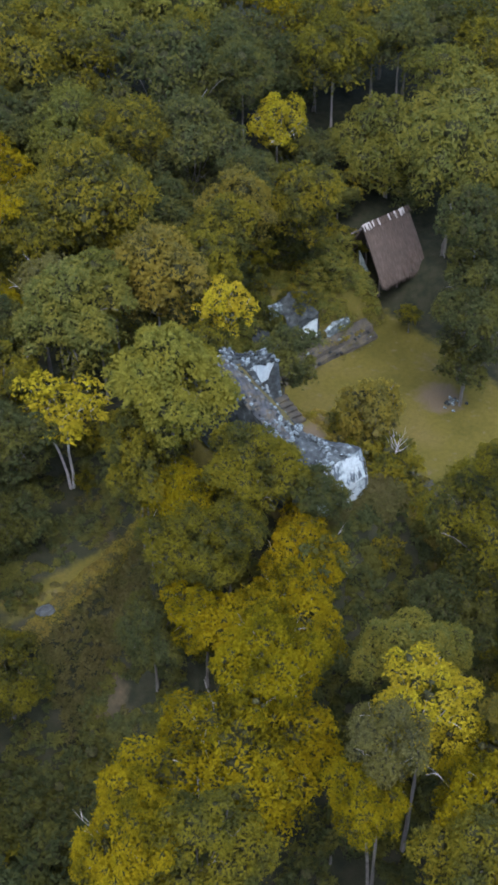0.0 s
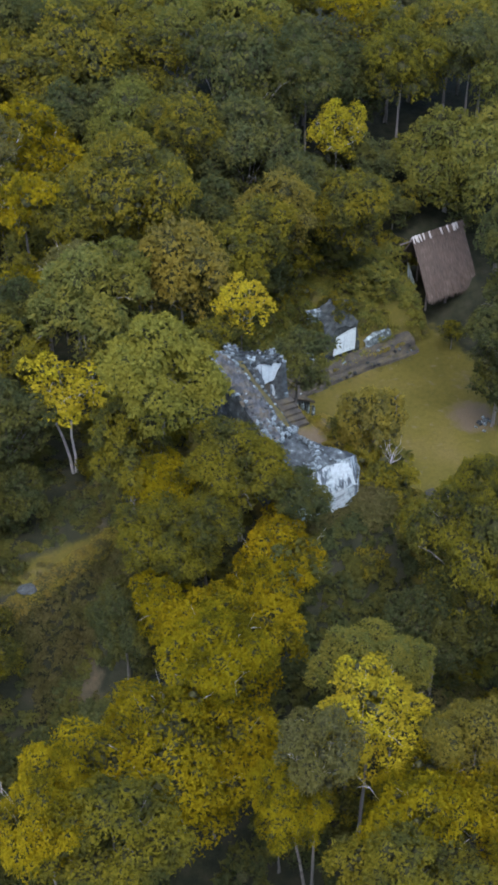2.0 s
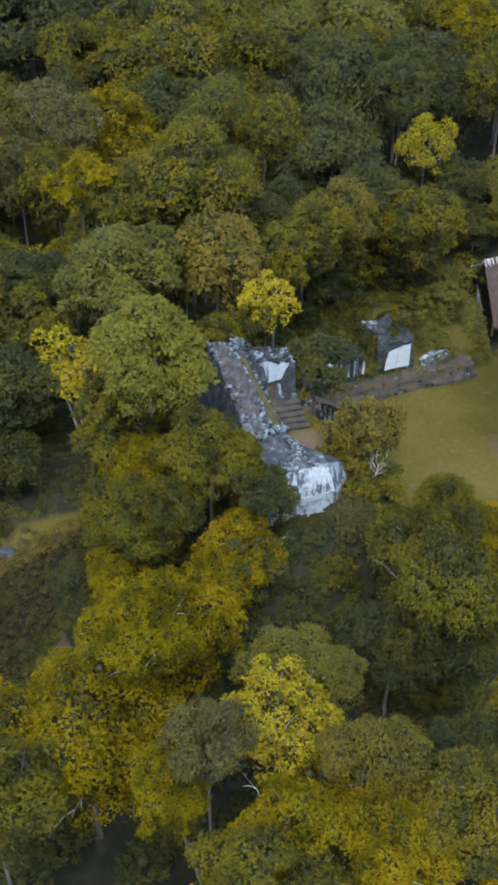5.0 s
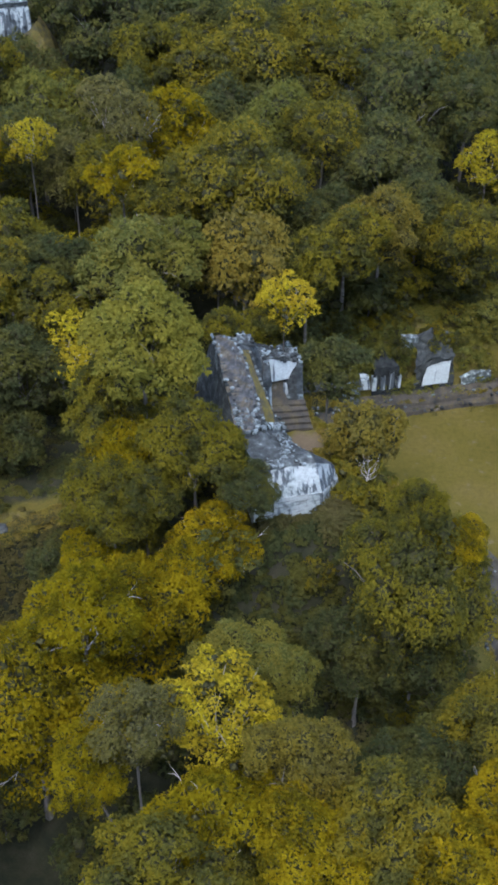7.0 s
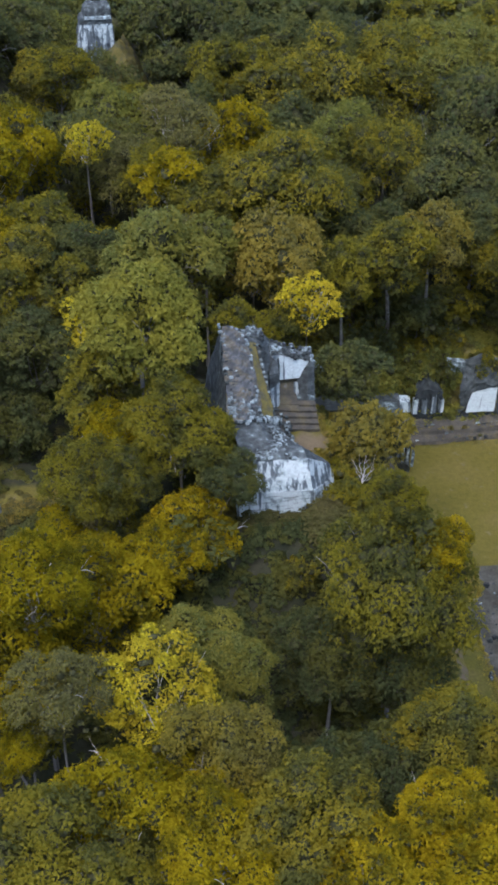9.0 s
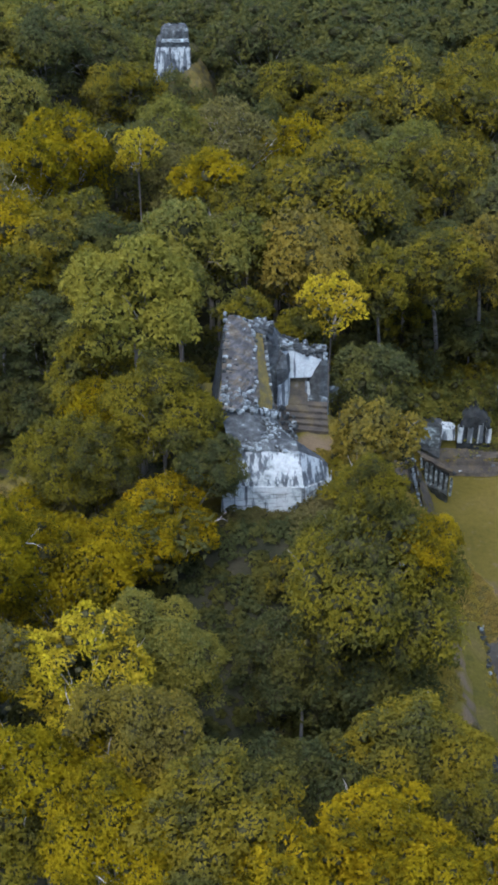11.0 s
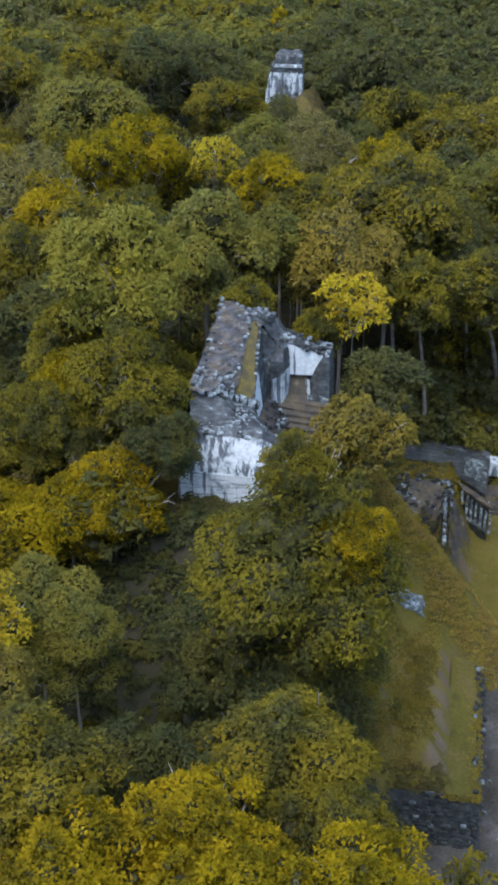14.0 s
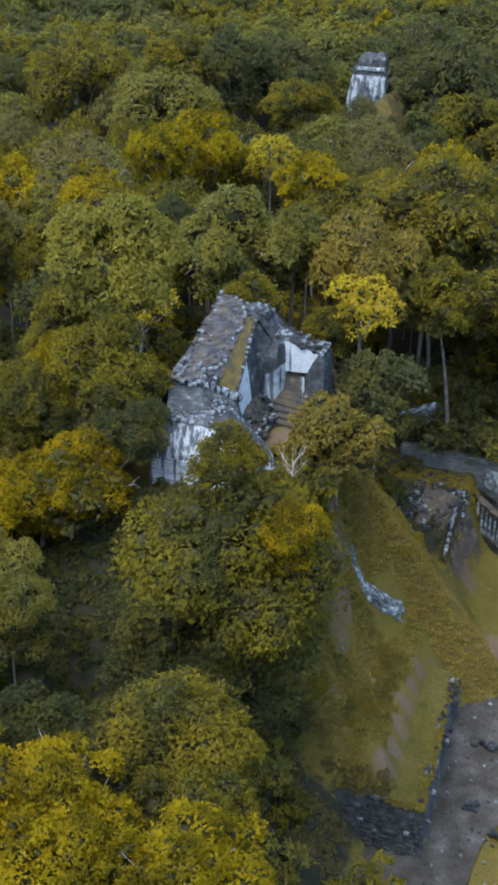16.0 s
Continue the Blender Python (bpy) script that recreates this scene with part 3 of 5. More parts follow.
for x, y, top, r, kind, dy in ((1.9, 33.5, 30.2, 5.4, "olive", -6.5), (16.6, 45.5, 26.2, 5.6, "olive", -5.0), (6.0, 39.0, 29.8, 4.8, "straw", -5.0), (-1.5, 23.5, 31.0, 4.2, "olive", -5.0), (-11.0, 35.5, 29.0, 4.6, "olive", -3.0), (-3.5, 40, 27, 4.5, "dark", -3.0), (10.5, 50, 27, 4.5, "dark", -2.0)):
    tree(x, y, top, r, kind, lean=(0.4, dy))
_rs = random.Random(77)
# Dark shrubs added where the ground lies in the deep shade of trees.
for _ in range(16):
    x, y = _rs.uniform(-33, -23), _rs.uniform(-43, -25)
    tree(x, y, height(x, y) + _rs.uniform(2.5, 4.5), _rs.uniform(2.3, 3.2), "dark", low=True)
for _ in range(22):
    u = _rs.uniform(8, 15.5)
    p = W(u, _rs.uniform(-23, -11.5), 0)
    tree(p.x, p.y, height(p.x, p.y) + _rs.uniform(1.6, 3.2), _rs.uniform(1.6, 2.5), _rs.choice(["dark", "dark", "olive"] if u < 11 else ["olive", "olive", "green"]), low=True)
for u, v, top, r in ((13.5, 44.0, 10.8, 2.8), (17.0, 45.5, 11.2, 3.0), (20.0, 46.0, 10.6, 2.6), (11.0, 46.5, 11.5, 2.8), (15.5, 43.0, 12.2, 3.2), (18.6, 43.2, 11.6, 3.0), (21.6, 43.4, 10.4, 2.7), (47.8, 49.4, 10.4, 2.2), (50.2, 52.0, 11.2, 2.8), (47.0, 51.0, 10.6, 2.4), (45.0, 47.2, 9.6, 2.6), (42.6, 47.6, 9.4, 2.6), (44.0, 49.8, 10.4, 2.8), (41.2, 50.0, 9.8, 2.4), (31.0, 45.2, 7.6, 2.0), (29.0, 46.6, 8.4, 2.4), (26.4, 45.4, 7.8, 2.2), (32.2, 48.4, 9.0, 2.4), (24.0, 46.4, 9.0, 2.6), (27.6, 49.0, 9.6, 2.6), (40.4, 44.6, 5.6, 1.5), (43.0, 44.9, 6.2, 1.7)):
    p = W(u, v, 0)
    tree(p.x, p.y, top, r, "dark" if u < 19 else "green", low=True)
for _ in range(16):
    p = W(_rs.uniform(9.3, 12.2), _rs.uniform(-2.0, 9.0), 0)
    tree(p.x, p.y, height(p.x, p.y) + _rs.uniform(1.8, 3.4), _rs.uniform(1.4, 2.2), _rs.choice(["olive", "straw", "olive"]), low=True)
for x, y, h, r in ((0.5, 38, 7, 3.6), (5, 42, 8, 3.8), (10, 46, 7, 3.4), (14.5, 49, 8, 3.8), (19, 52, 7, 3.4), (2.5, 46, 8, 3.6), (8, 52, 9, 4.0), (15, 56, 8, 3.8), (22, 58, 8, 3.6), (-3, 33, 7, 3.4), (27, 60, 7, 3.4), (-4, 42, 8, 3.6)):
    tree(x, y, height(x, y) + h, r, "dark" if x % 2 else "olive", low=True)
FAR_WOODS = scatter()


def far_woods():
    """The woods at the edge of sight, as one body of crowns."""
    kinds = list(LEAF)
    vs, ts, mats, off = [], [], [], 0
    for n, (x, y, top, r, kind) in enumerate(FAR_WOODS):
        me = crown(kind, "u", n % 3)
        v = np.empty(len(me.vertices) * 3, dtype=np.float32)
        me.vertices.foreach_get("co", v)
        t = np.empty(len(me.loops), dtype=np.int32)
        me.loops.foreach_get("vertex_index", t)
        t = t.reshape(-1, 3)
        vs.append(v.reshape(-1, 3) * (r / 3.1) + np.array([x, y, top - 0.86 * r]))
        ts.append(t + off)
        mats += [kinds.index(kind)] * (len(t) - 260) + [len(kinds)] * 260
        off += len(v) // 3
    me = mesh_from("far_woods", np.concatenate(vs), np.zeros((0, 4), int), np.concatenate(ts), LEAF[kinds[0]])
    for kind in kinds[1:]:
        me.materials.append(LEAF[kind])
    me.materials.append(M_CROWN_SHADE)
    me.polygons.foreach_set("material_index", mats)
    tagged(new("far_woods", me), "distant mixed green forest canopy", "woods", kind="stuff")


far_woods()


def scrub(name, label, spots, kind_mat, leaf, per, flat=0.8, floor=-9.0):
    """Low scrub and grass tufts: small tufts of leaf sprays standing on the ground."""
    rg = np.random.default_rng(len(spots))
    quads = []
    for x, y, r in spots:
        n = int(per * r)
        d = rg.normal(size=(n, 3))
        d /= np.linalg.norm(d, axis=1)[:, None]
        d[:, 2] = abs(d[:, 2])
        p = d * r * rg.uniform(0.6, 1.1, (n, 1)) * np.array([1, 1, flat])
        h = max(floor, height(x, y))
        p += (x, y, h - 0.1)
        nrm = d + rg.normal(0, 0.4, d.shape) + (0, 0, 0.9)
        nrm /= np.linalg.norm(nrm, axis=1)[:, None]
        t = np.cross(nrm, rg.normal(size=nrm.shape))
        t /= np.linalg.norm(t, axis=1)[:, None] + 1e-9
        b = np.cross(nrm, t)
        s = leaf * rg.uniform(0.5, 1.3, (n, 1))
        quads.append(np.stack([p - t * s * 0.6, p + t * s * 0.6, p + b * s], 1).reshape(-1, 3))
    v = np.concatenate(quads)
    me = mesh_from(name, v, np.zeros((0, 4), int), np.arange(len(v)).reshape(-1, 3), kind_mat)
    tagged(new(name, me), label, "undergrowth", kind="stuff")


def spots_in(n, u0, u1, v0, v1, r0, r1, seed):
    rg = random.Random(seed)
    out = []
    for _ in range(n):
        p = W(rg.uniform(u0, u1), rg.uniform(v0, v1), 0)
        out.append((p.x, p.y, rg.uniform(r0, r1)))
    return out


def patchy(spots, scale, level, seed):
    return [p for p in spots if noise.noise((p[0] * scale, p[1] * scale, seed)) > level]


def off_rock(spots):
    """Leaves the stony streaks of the pyramid's side bare."""
    out = []
    for x, y, r in spots:
        u, v = UV(x, y)
        f = min(1, max(0, (u - 14.3) / 4.4))
        g = min(1, max(0, (4.9 - v) / 4.6))
        if abs(v - (7.4 + 2.2 * f)) < 0.75 and 14.0 < u < 19.2 or abs(u - (13.3 + 1.9 * g)) < 0.7 and 0.2 < v < 5.6:
            continue
        out.append((x, y, r))
    return out


scrub("slope_scrub", "dark green scrub over the pyramid's front slope", spots_in(900, -12, 14, -26, -1.5, 0.35, 1.0, 1), LEAF["dark"], 0.30, 100)
scrub("slope_grass", "olive grass tussocks on the pyramid's side", off_rock(patchy(spots_in(5200, 9.4, 20.3, -7, 23, 0.2, 0.5, 2), 0.3, -0.22, 1.0)), LEAF["grass"], 0.115, 100, 0.45)
scrub("ridge_grass", "yellow olive grass on the ridge of the old stair", off_rock(patchy(spots_in(2800, 11.0, 27.5, 9.8, 16.6, 0.2, 0.5, 22), 0.35, -0.3, 2.5)), LEAF["grass"], 0.11, 110, 0.4)
scrub("slope_herbs", "brown and green herbs on the pyramid's side", off_rock(patchy(spots_in(1900, 9.4, 20.2, -8, 25, 0.15, 0.5, 12), 0.5, 0.08, 4.0)), LEAF["straw"], 0.11, 140, 0.6)
scrub("slope_bushes", "small green bushes on the pyramid's side", off_rock(patchy(spots_in(260, 9.6, 20.0, -8, 24, 0.3, 0.9, 13), 0.3, 0.1, 8.0)), LEAF["olive"], 0.17, 170, 0.7)
scrub("mound_scrub", "mixed scrub on the mound beside the temple", patchy(spots_in(1500, -38, -3, -14, 8.5, 0.3, 1.1, 3) + spots_in(1100, -38, -3, 17, 34, 0.25, 0.9, 33), 0.25, -0.12, 2.0), LEAF["dark"], 0.30, 100, 0.6)
scrub("mound_herbs", "brown green herbs on the mound", patchy(spots_in(1700, -36, -3, 0, 34, 0.2, 0.7, 5), 0.25, -0.05, 6.0), LEAF["herb"], 0.24, 70, 0.5)
def bank_spots(n, below, above, r0, r1, seed):
    """Spots along the bank, between so far below and above its edge."""
    rg = random.Random(seed)
    out = []
    for _ in range(n):
        u = rg.uniform(-26, -8)
        p = W(u, 15.0 + 0.28 * min(0, max(-14, u + 12)) + rg.uniform(-below, above), 0)
        out.append((p.x, p.y, rg.uniform(r0, r1)))
    return out


scrub("bank_grass", "olive grass and herbs on the bank of the mound", bank_spots(900, 5.5, 0.6, 0.25, 0.75, 6), LEAF["herb"], 0.20, 90, 0.6)
scrub("crest_grass", "yellow olive grass along the crest of the bank", bank_spots(520, 0.5, 0.9, 0.25, 0.6, 7), LEAF["grass"], 0.17, 120, 0.7)
scrub("terrace_scrub", "green scrub on the slope behind the court", patchy(spots_in(2000, 10, 50.3, 42.2, 58, 0.3, 1.2, 4), 0.3, -0.15, 3.0), LEAF["green"], 0.26, 70, 0.45)
scrub("terrace_herbs", "brown olive herbs on the slope behind the court", patchy(spots_in(1400, 10, 50.3, 41.8, 58, 0.25, 0.8, 8), 0.35, -0.05, 9.0), LEAF["herb"], 0.24, 75, 0.6)
scrub("corner_scrub", "green herbs against the corner of the front wall", spots_in(90, 6.4, 10.5, -2.8, 2.2, 0.7, 1.7, 31), LEAF["herb"], 0.26, 120, 1.0)
scrub("front_scrub", "herbs and grass along the foot of the front wall", spots_in(60, -2.2, 7.0, -1.6, -0.1, 0.4, 0.8, 32), LEAF["herb"], 0.22, 130, 1.0)
scrub("slope_brush", "yellow brown brush on the pyramid's side", off_rock(patchy(spots_in(420, 10.5, 19.6, -7, 10, 0.3, 0.8, 34), 0.28, 0.05, 11.0)), LEAF["straw"], 0.13, 170, 0.8)
scrub("strip_edge_grass", "grass tufts along the edge of the platform", spots_in(230, 23.1, 24.15, -7.8, 8.6, 0.12, 0.36, 35) + spots_in(70, 21.4, 24.0, -8.1, -7.5, 0.12, 0.32, 37), LEAF["straw"], 0.10, 170, 0.8, 4.3)
scrub("foot_scrub", "dark herbs and litter at the foot of the platform wall", patchy(spots_in(900, 4, 19, -26, -9.8, 0.25, 0.9, 15), 0.25, -0.15, 5.0), LEAF["herb"], 0.26, 80, 0.6)
scrub("wall_top_scrub", "grass and herbs hanging over the platform wall", spots_in(170, 9.5, 21.5, -7.9, -6.6, 0.2, 0.6, 16), LEAF["herb"], 0.15, 90, 0.6)
scrub("ledge_grass", "olive grass on the ledge below the west wall", spots_in(260, 11, 22, 36.8, 40.4, 0.25, 0.7, 19), LEAF["straw"], 0.16, 100, 0.4)
scrub("rubble_grass", "dry grass between the rubble of the old stair", patchy(spots_in(420, 14.5, 21.0, 23, 37.5, 0.2, 0.55, 36), 0.5, -0.02, 13.0), LEAF["herb"], 0.13, 130, 0.6)
scrub("step_grass", "dry grass on the lower terrace step", patchy(spots_in(240, 14, 47, 40.3, 40.95, 0.12, 0.32, 38), 0.6, -0.1, 15.0), LEAF["herb"], 0.12, 140, 0.7, 0.62)
scrub("upper_step_grass", "dry grass on the upper terrace step", patchy(spots_in(300, 14, 47, 41.2, 42.4, 0.12, 0.36, 39), 0.6, -0.1, 16.0), LEAF["straw"], 0.12, 140, 0.7, 1.35)
scrub("court_edge_grass", "tufts of grass along the foot of the court steps", spots_in(260, 14, 47, 39.2, 42.6, 0.12, 0.4, 9), LEAF["herb"], 0.18, 90, 0.6)


def terrace_shrubs():
    rg = random.Random(21)
    for _ in range(46):
        u, v = rg.uniform(9, 46), rg.uniform(45.5, 58)
        p = W(u, v, 0)
        r = rg.uniform(1.2, 2.4)
        tree(p.x, p.y, height(p.x, p.y) + r * rg.uniform(1.0, 1.5), r, rg.choice(["olive", "dark", "dark"]), low=True)
    for _ in range(14):
        u, v = rg.uniform(8.5, 14), rg.uniform(20, 40)
        p = W(u, v, 0)
        r = rg.uniform(1.2, 2.2)
        tree(p.x, p.y, height(p.x, p.y) + r * rg.uniform(1.0, 1.5), r, rg.choice(["olive", "dark"]), low=True)


terrace_shrubs()


# ---- stonework ----
def mat_plaster(name="white_plaster", run=0.48, pale=0.0, rows=0.35, tone=1.0):
    """Lime plaster: white, with sharp dark runs of lichen down the wall, grey patches and faint course lines."""
    m, nt, bs = nodes_of(name)
    runs = noise_node(nt, 1.0, 3, stretch=(2.3, 2.3, 0.10), rough=0.6)
    broad = noise_node(nt, 1.0, 2, stretch=(0.45, 0.45, 0.22))
    spots = noise_node(nt, 0.9, 6)
    fine = noise_node(nt, 5.0, 5)
    c = ramp_node(nt, spots.outputs[0], [(0.33 - pale, (0.17, 0.20, 0.195)), (0.42 - pale, (0.42, 0.49, 0.47)), (0.53 - pale, (0.60 * tone, 0.675 * tone, 0.645 * tone))]).outputs[0]
    add = nt.nodes.new("ShaderNodeMath")
    add.operation = "MULTIPLY_ADD"
    nt.links.new(broad.outputs[0], add.inputs[0])
    add.inputs[1].default_value = 0.5
    nt.links.new(runs.outputs[0], add.inputs[2])
    r0 = run + 0.25
    d = ramp_node(nt, add.outputs[0], [(r0, (1, 1, 1)), (r0 + 0.03, (0.34, 0.36, 0.39)), (r0 + 0.12, (0.13, 0.14, 0.16))]).outputs[0]
    c = mix_node(nt, 0.92, c, d, "MULTIPLY")
    row = noise_node(nt, 1.0, 3, stretch=(0.5, 0.5, 5.0))
    lines = ramp_node(nt, row.outputs[0], [(0.36, (0.50, 0.48, 0.46)), (0.46, (1.0, 1.0, 1.0))]).outputs[0]
    c = mix_node(nt, rows, c, lines, "MULTIPLY")
    g = ramp_node(nt, fine.outputs[0], [(0.3, (0.74, 0.74, 0.74)), (0.6, (1.08, 1.08, 1.08))]).outputs[0]
    nt.links.new(mix_node(nt, 0.7, c, g, "MULTIPLY"), bs.inputs["Base Color"])
    bs.inputs["Roughness"].default_value = 0.9
    bump(nt, bs, fine.outputs[0], 0.5, 0.08)
    return m


M_PLASTER = mat_plaster(run=0.50, pale=-0.02, tone=0.89)
M_PLINTH = mat_plaster("stained_plinth_plaster", 0.58, -0.05, 0.9, 0.8)
M_COMB = mat_plaster("weathered_comb_plaster", 0.48, -0.06, 0.5, 0.8)
M_WHITE = mat_plaster("clean_plaster", 0.66, 0.10, 0.15)
M_BAND = mat_rough("dark_lichen_stone", [(0.34, (0.036, 0.041, 0.039)), (0.52, (0.069, 0.078, 0.074)), (0.63, (0.108, 0.127, 0.119)), (0.74, (0.341, 0.407, 0.385))], 1.3, 8, 0.12, courses=0.25)
M_BLOCK = mat_rough("pale_stone_block", [(0.38, (0.059, 0.068, 0.067)), (0.58, (0.122, 0.142, 0.137)), (0.76, (0.265, 0.320, 0.312)), (0.95, (0.539, 0.650, 0.632))], 1.6, 8, 0.06, vary=0.27)
M_DARKBLOCK = mat_rough("dark_stone_block", [(0.38, (0.021, 0.024, 0.023)), (0.62, (0.039, 0.045, 0.042)), (0.85, (0.074, 0.084, 0.077)), (0.97, (0.155, 0.176, 0.165))], 1.4, 8, 0.06, vary=0.3)
M_TUFT = mat_rough("dry_moss", [(0.32, (0.085, 0.076, 0.05)), (0.46, (0.10, 0.09, 0.032)), (0.58, (0.15, 0.12, 0.03)), (0.72, (0.115, 0.115, 0.03))], 0.9, 14, 0.1)
M_GREY = mat_rough("grey_wall_stone", [(0.3, (0.052, 0.058, 0.056)), (0.5, (0.084, 0.092, 0.086)), (0.66, (0.118, 0.128, 0.116)), (0.78, (0.200, 0.222, 0.206))], 0.7, 6, 0.12, courses=0.35)
M_EARTH = mat_rough("earth_and_dry_grass", [(0.32, (0.055, 0.051, 0.042)), (0.5, (0.085, 0.077, 0.058)), (0.64, (0.115, 0.10, 0.055)), (0.78, (0.18, 0.175, 0.16))], 0.9, 14, 0.1)
M_ROOF = mat_rough("weathered_roof_mortar", [(0.3, (0.054, 0.058, 0.058)), (0.46, (0.085, 0.086, 0.079)), (0.57, (0.108, 0.093, 0.058)), (0.66, (0.137, 0.150, 0.146)), (0.75, (0.438, 0.533, 0.550))], 0.8, 8, 0.12, courses=0.45)


def rough_skin(name, rings, material, parent, sub=6, amount=0.10, tf=None, seed=0.0, label=""):
    """A worn skin through rings of (u, v, z), each patch divided and pushed about."""
    tf = tf or WL
    n = len(rings[0])
    grid = []
    for a in range(len(rings) - 1):
        for i in range(sub if a < len(rings) - 2 else sub + 1):
            f = i / sub
            row = []
            for j in range(n - 1):
                for k in range(sub if j < n - 2 else sub + 1):
                    g = k / sub
                    p0 = Vector(rings[a][j]).lerp(Vector(rings[a][j + 1]), g)
                    p1 = Vector(rings[a + 1][j]).lerp(Vector(rings[a + 1][j + 1]), g)
                    p = p0.lerp(p1, f)
                    q = p * 0.9 + Vector((seed, seed * 2, 0))
                    p = p + noise.noise_vector(q) * amount + noise.noise_vector(p * 2.7) * amount * 0.5
                    row.append(tf(*p))
            grid.append(row)
    w = len(grid[0])
    verts = [p for row in grid for p in row]
    faces = [(i * w + j, i * w + j + 1, (i + 1) * w + j + 1, (i + 1) * w + j) for i in range(len(grid) - 1) for j in range(w - 1)]
    ob = finish(name, verts, faces, material, parent)
    return tagged(ob, label)


def block_mesh(seed, material):
    """A worn, chamfered stone of about one metre by a half by a half, cheap enough to lay by the hundred."""
    rg = random.Random(seed)
    bm = bmesh.new()
    bmesh.ops.create_cube(bm, size=1)
    bmesh.ops.bevel(bm, geom=bm.edges[:], offset=0.06, segments=1, affect="EDGES")
    for v in bm.verts:
        v.co += Vector([rg.uniform(-0.05, 0.05) for _ in range(3)])
    me = bpy.data.meshes.new("stone")
    bm.to_mesh(me)
    bm.free()
    me.materials.append(material)
    return me


BLOCKS = [block_mesh(i, M_BLOCK) for i in range(4)]
DBLOCKS = [block_mesh(i + 9, M_DARKBLOCK) for i in range(4)]


def lay(parent, world_point, size, turn, meshes, rg, tilt=6, under=None):
    """A stone of a thing, or of the part of it that is given."""
    ob = new("stone", rg.choice(meshes))
    ob.parent = under or parent
    ob.matrix_parent_inverse = Matrix.Identity(4)
    ob.location = Vector(world_point) - parent.location
    ob.scale = size
    ob.rotation_euler = (radians(rg.uniform(-tilt, tilt)), radians(rg.uniform(-tilt, tilt)), turn + radians(rg.uniform(-tilt, tilt)))
    return ob


# ---- the temple ----
temple = new("temple")
temple.location = W(4, 8, 24)
tagged(temple, "ruined limestone temple with white plaster on a pyramid top", "temple")
_inv = Matrix.Translation(-temple.location)


def WL(u, v, z):
    return _inv @ W(u, v, z)


# front wall: a lower course that stands proud, the battered face, and the return to the east
rough_skin("plinth", [[(-0.2, 3.2, 23.0), (-0.3, -0.1, 23.2), (6.7, -0.1, 23.2), (8.9, 2.6, 23.2), (8.9, 4.0, 23.0)],
                      [(-0.2, 3.2, 25.5), (-0.2, 0.0, 25.6), (6.5, 0.0, 25.5), (8.7, 2.7, 24.6), (8.8, 4.0, 24.6)],
                      [(0.0, 3.2, 25.6), (-0.1, 0.06, 25.66), (6.45, 0.06, 25.56), (8.64, 2.72, 24.68), (8.75, 4.0, 24.64)]], M_PLINTH, temple, 7, 0.05, label="white plastered base course of the front wall")
rough_skin("front_wall", [[(0.0, 4.2, 25.3), (0.0, 0.1, 25.4), (6.35, 0.1, 25.4), (8.55, 2.7, 24.5), (8.55, 4.2, 24.4)],
                          [(0.2, 4.2, 28.4), (0.45, 1.0, 28.3), (5.9, 0.9, 28.4), (8.35, 3.0, 26.0), (7.8, 4.2, 25.8)]], M_PLASTER, temple, 9, 0.07, seed=3, label="white plastered front wall with dark streaks")
# rubble on the wall's top, up to the dark frieze
wall_core_part = rough_skin("wall_core", [[(0.4, 0.98, 28.25), (3.0, 0.95, 28.4), (5.9, 0.9, 28.35), (8.35, 3.0, 25.95)],
                         [(0.3, 1.8, 28.5), (3.0, 1.9, 28.7), (5.6, 2.1, 28.5), (7.8, 3.6, 26.2)],
                         [(0.0, 3.0, 29.0), (2.6, 3.4, 28.9), (4.9, 3.9, 28.2), (7.2, 4.6, 25.9)],
                         [(-0.3, 4.2, 29.6), (2.4, 4.8, 29.2), (4.3, 6.0, 27.7), (6.5, 6.2, 25.2)],
                         [(-0.5, 4.8, 29.8), (2.3, 6.4, 29.0), (4.25, 7.4, 27.6), (5.4, 7.8, 24.4)]], M_BAND, temple, 6, 0.16, seed=5, label="broken grey masonry core")
# west face, roof, east side with its mossy ledge
rough_skin("west_face", [[(-1.6, v, 23.5) for v in (3.0, 4.7, 9.0, 13.0, 17.0, 19.4)],
                         [(-1.1, v, 27.0) for v in (2.6, 4.7, 9.0, 13.0, 17.0, 19.2)],
                         [(-0.55, 3.4, 29.0), (-0.55, 4.7, 30.1), (-0.4, 9.0, 31.0), (-0.25, 13.0, 32.1), (-0.1, 16.0, 32.8), (0.1, 16.9, 32.6)]], M_BAND, temple, 7, 0.12, seed=7, label="dark lichen-covered side face")
roof_part = rough_skin("roof", [[(-0.55, 4.7, 30.1), (1.0, 5.0, 29.8), (2.75, 6.8, 28.85)],
                    [(-0.4, 9.0, 31.0), (1.1, 9.0, 30.8), (2.78, 9.0, 29.8)],
                    [(-0.25, 13.0, 32.1), (1.1, 13.0, 31.9), (2.65, 13.0, 30.9)],
                    [(-0.1, 16.0, 32.8), (1.2, 16.2, 32.5), (2.35, 16.5, 31.8)],
                    [(0.1, 16.9, 32.6), (1.3, 17.2, 32.3), (2.4, 17.4, 31.6)],
                    [(0.2, 18.4, 24.0), (1.3, 18.6, 24.0), (2.4, 18.8, 24.0)]], M_ROOF, temple, 8, 0.15, seed=9, label="sloping grey roof patched with white lichen")
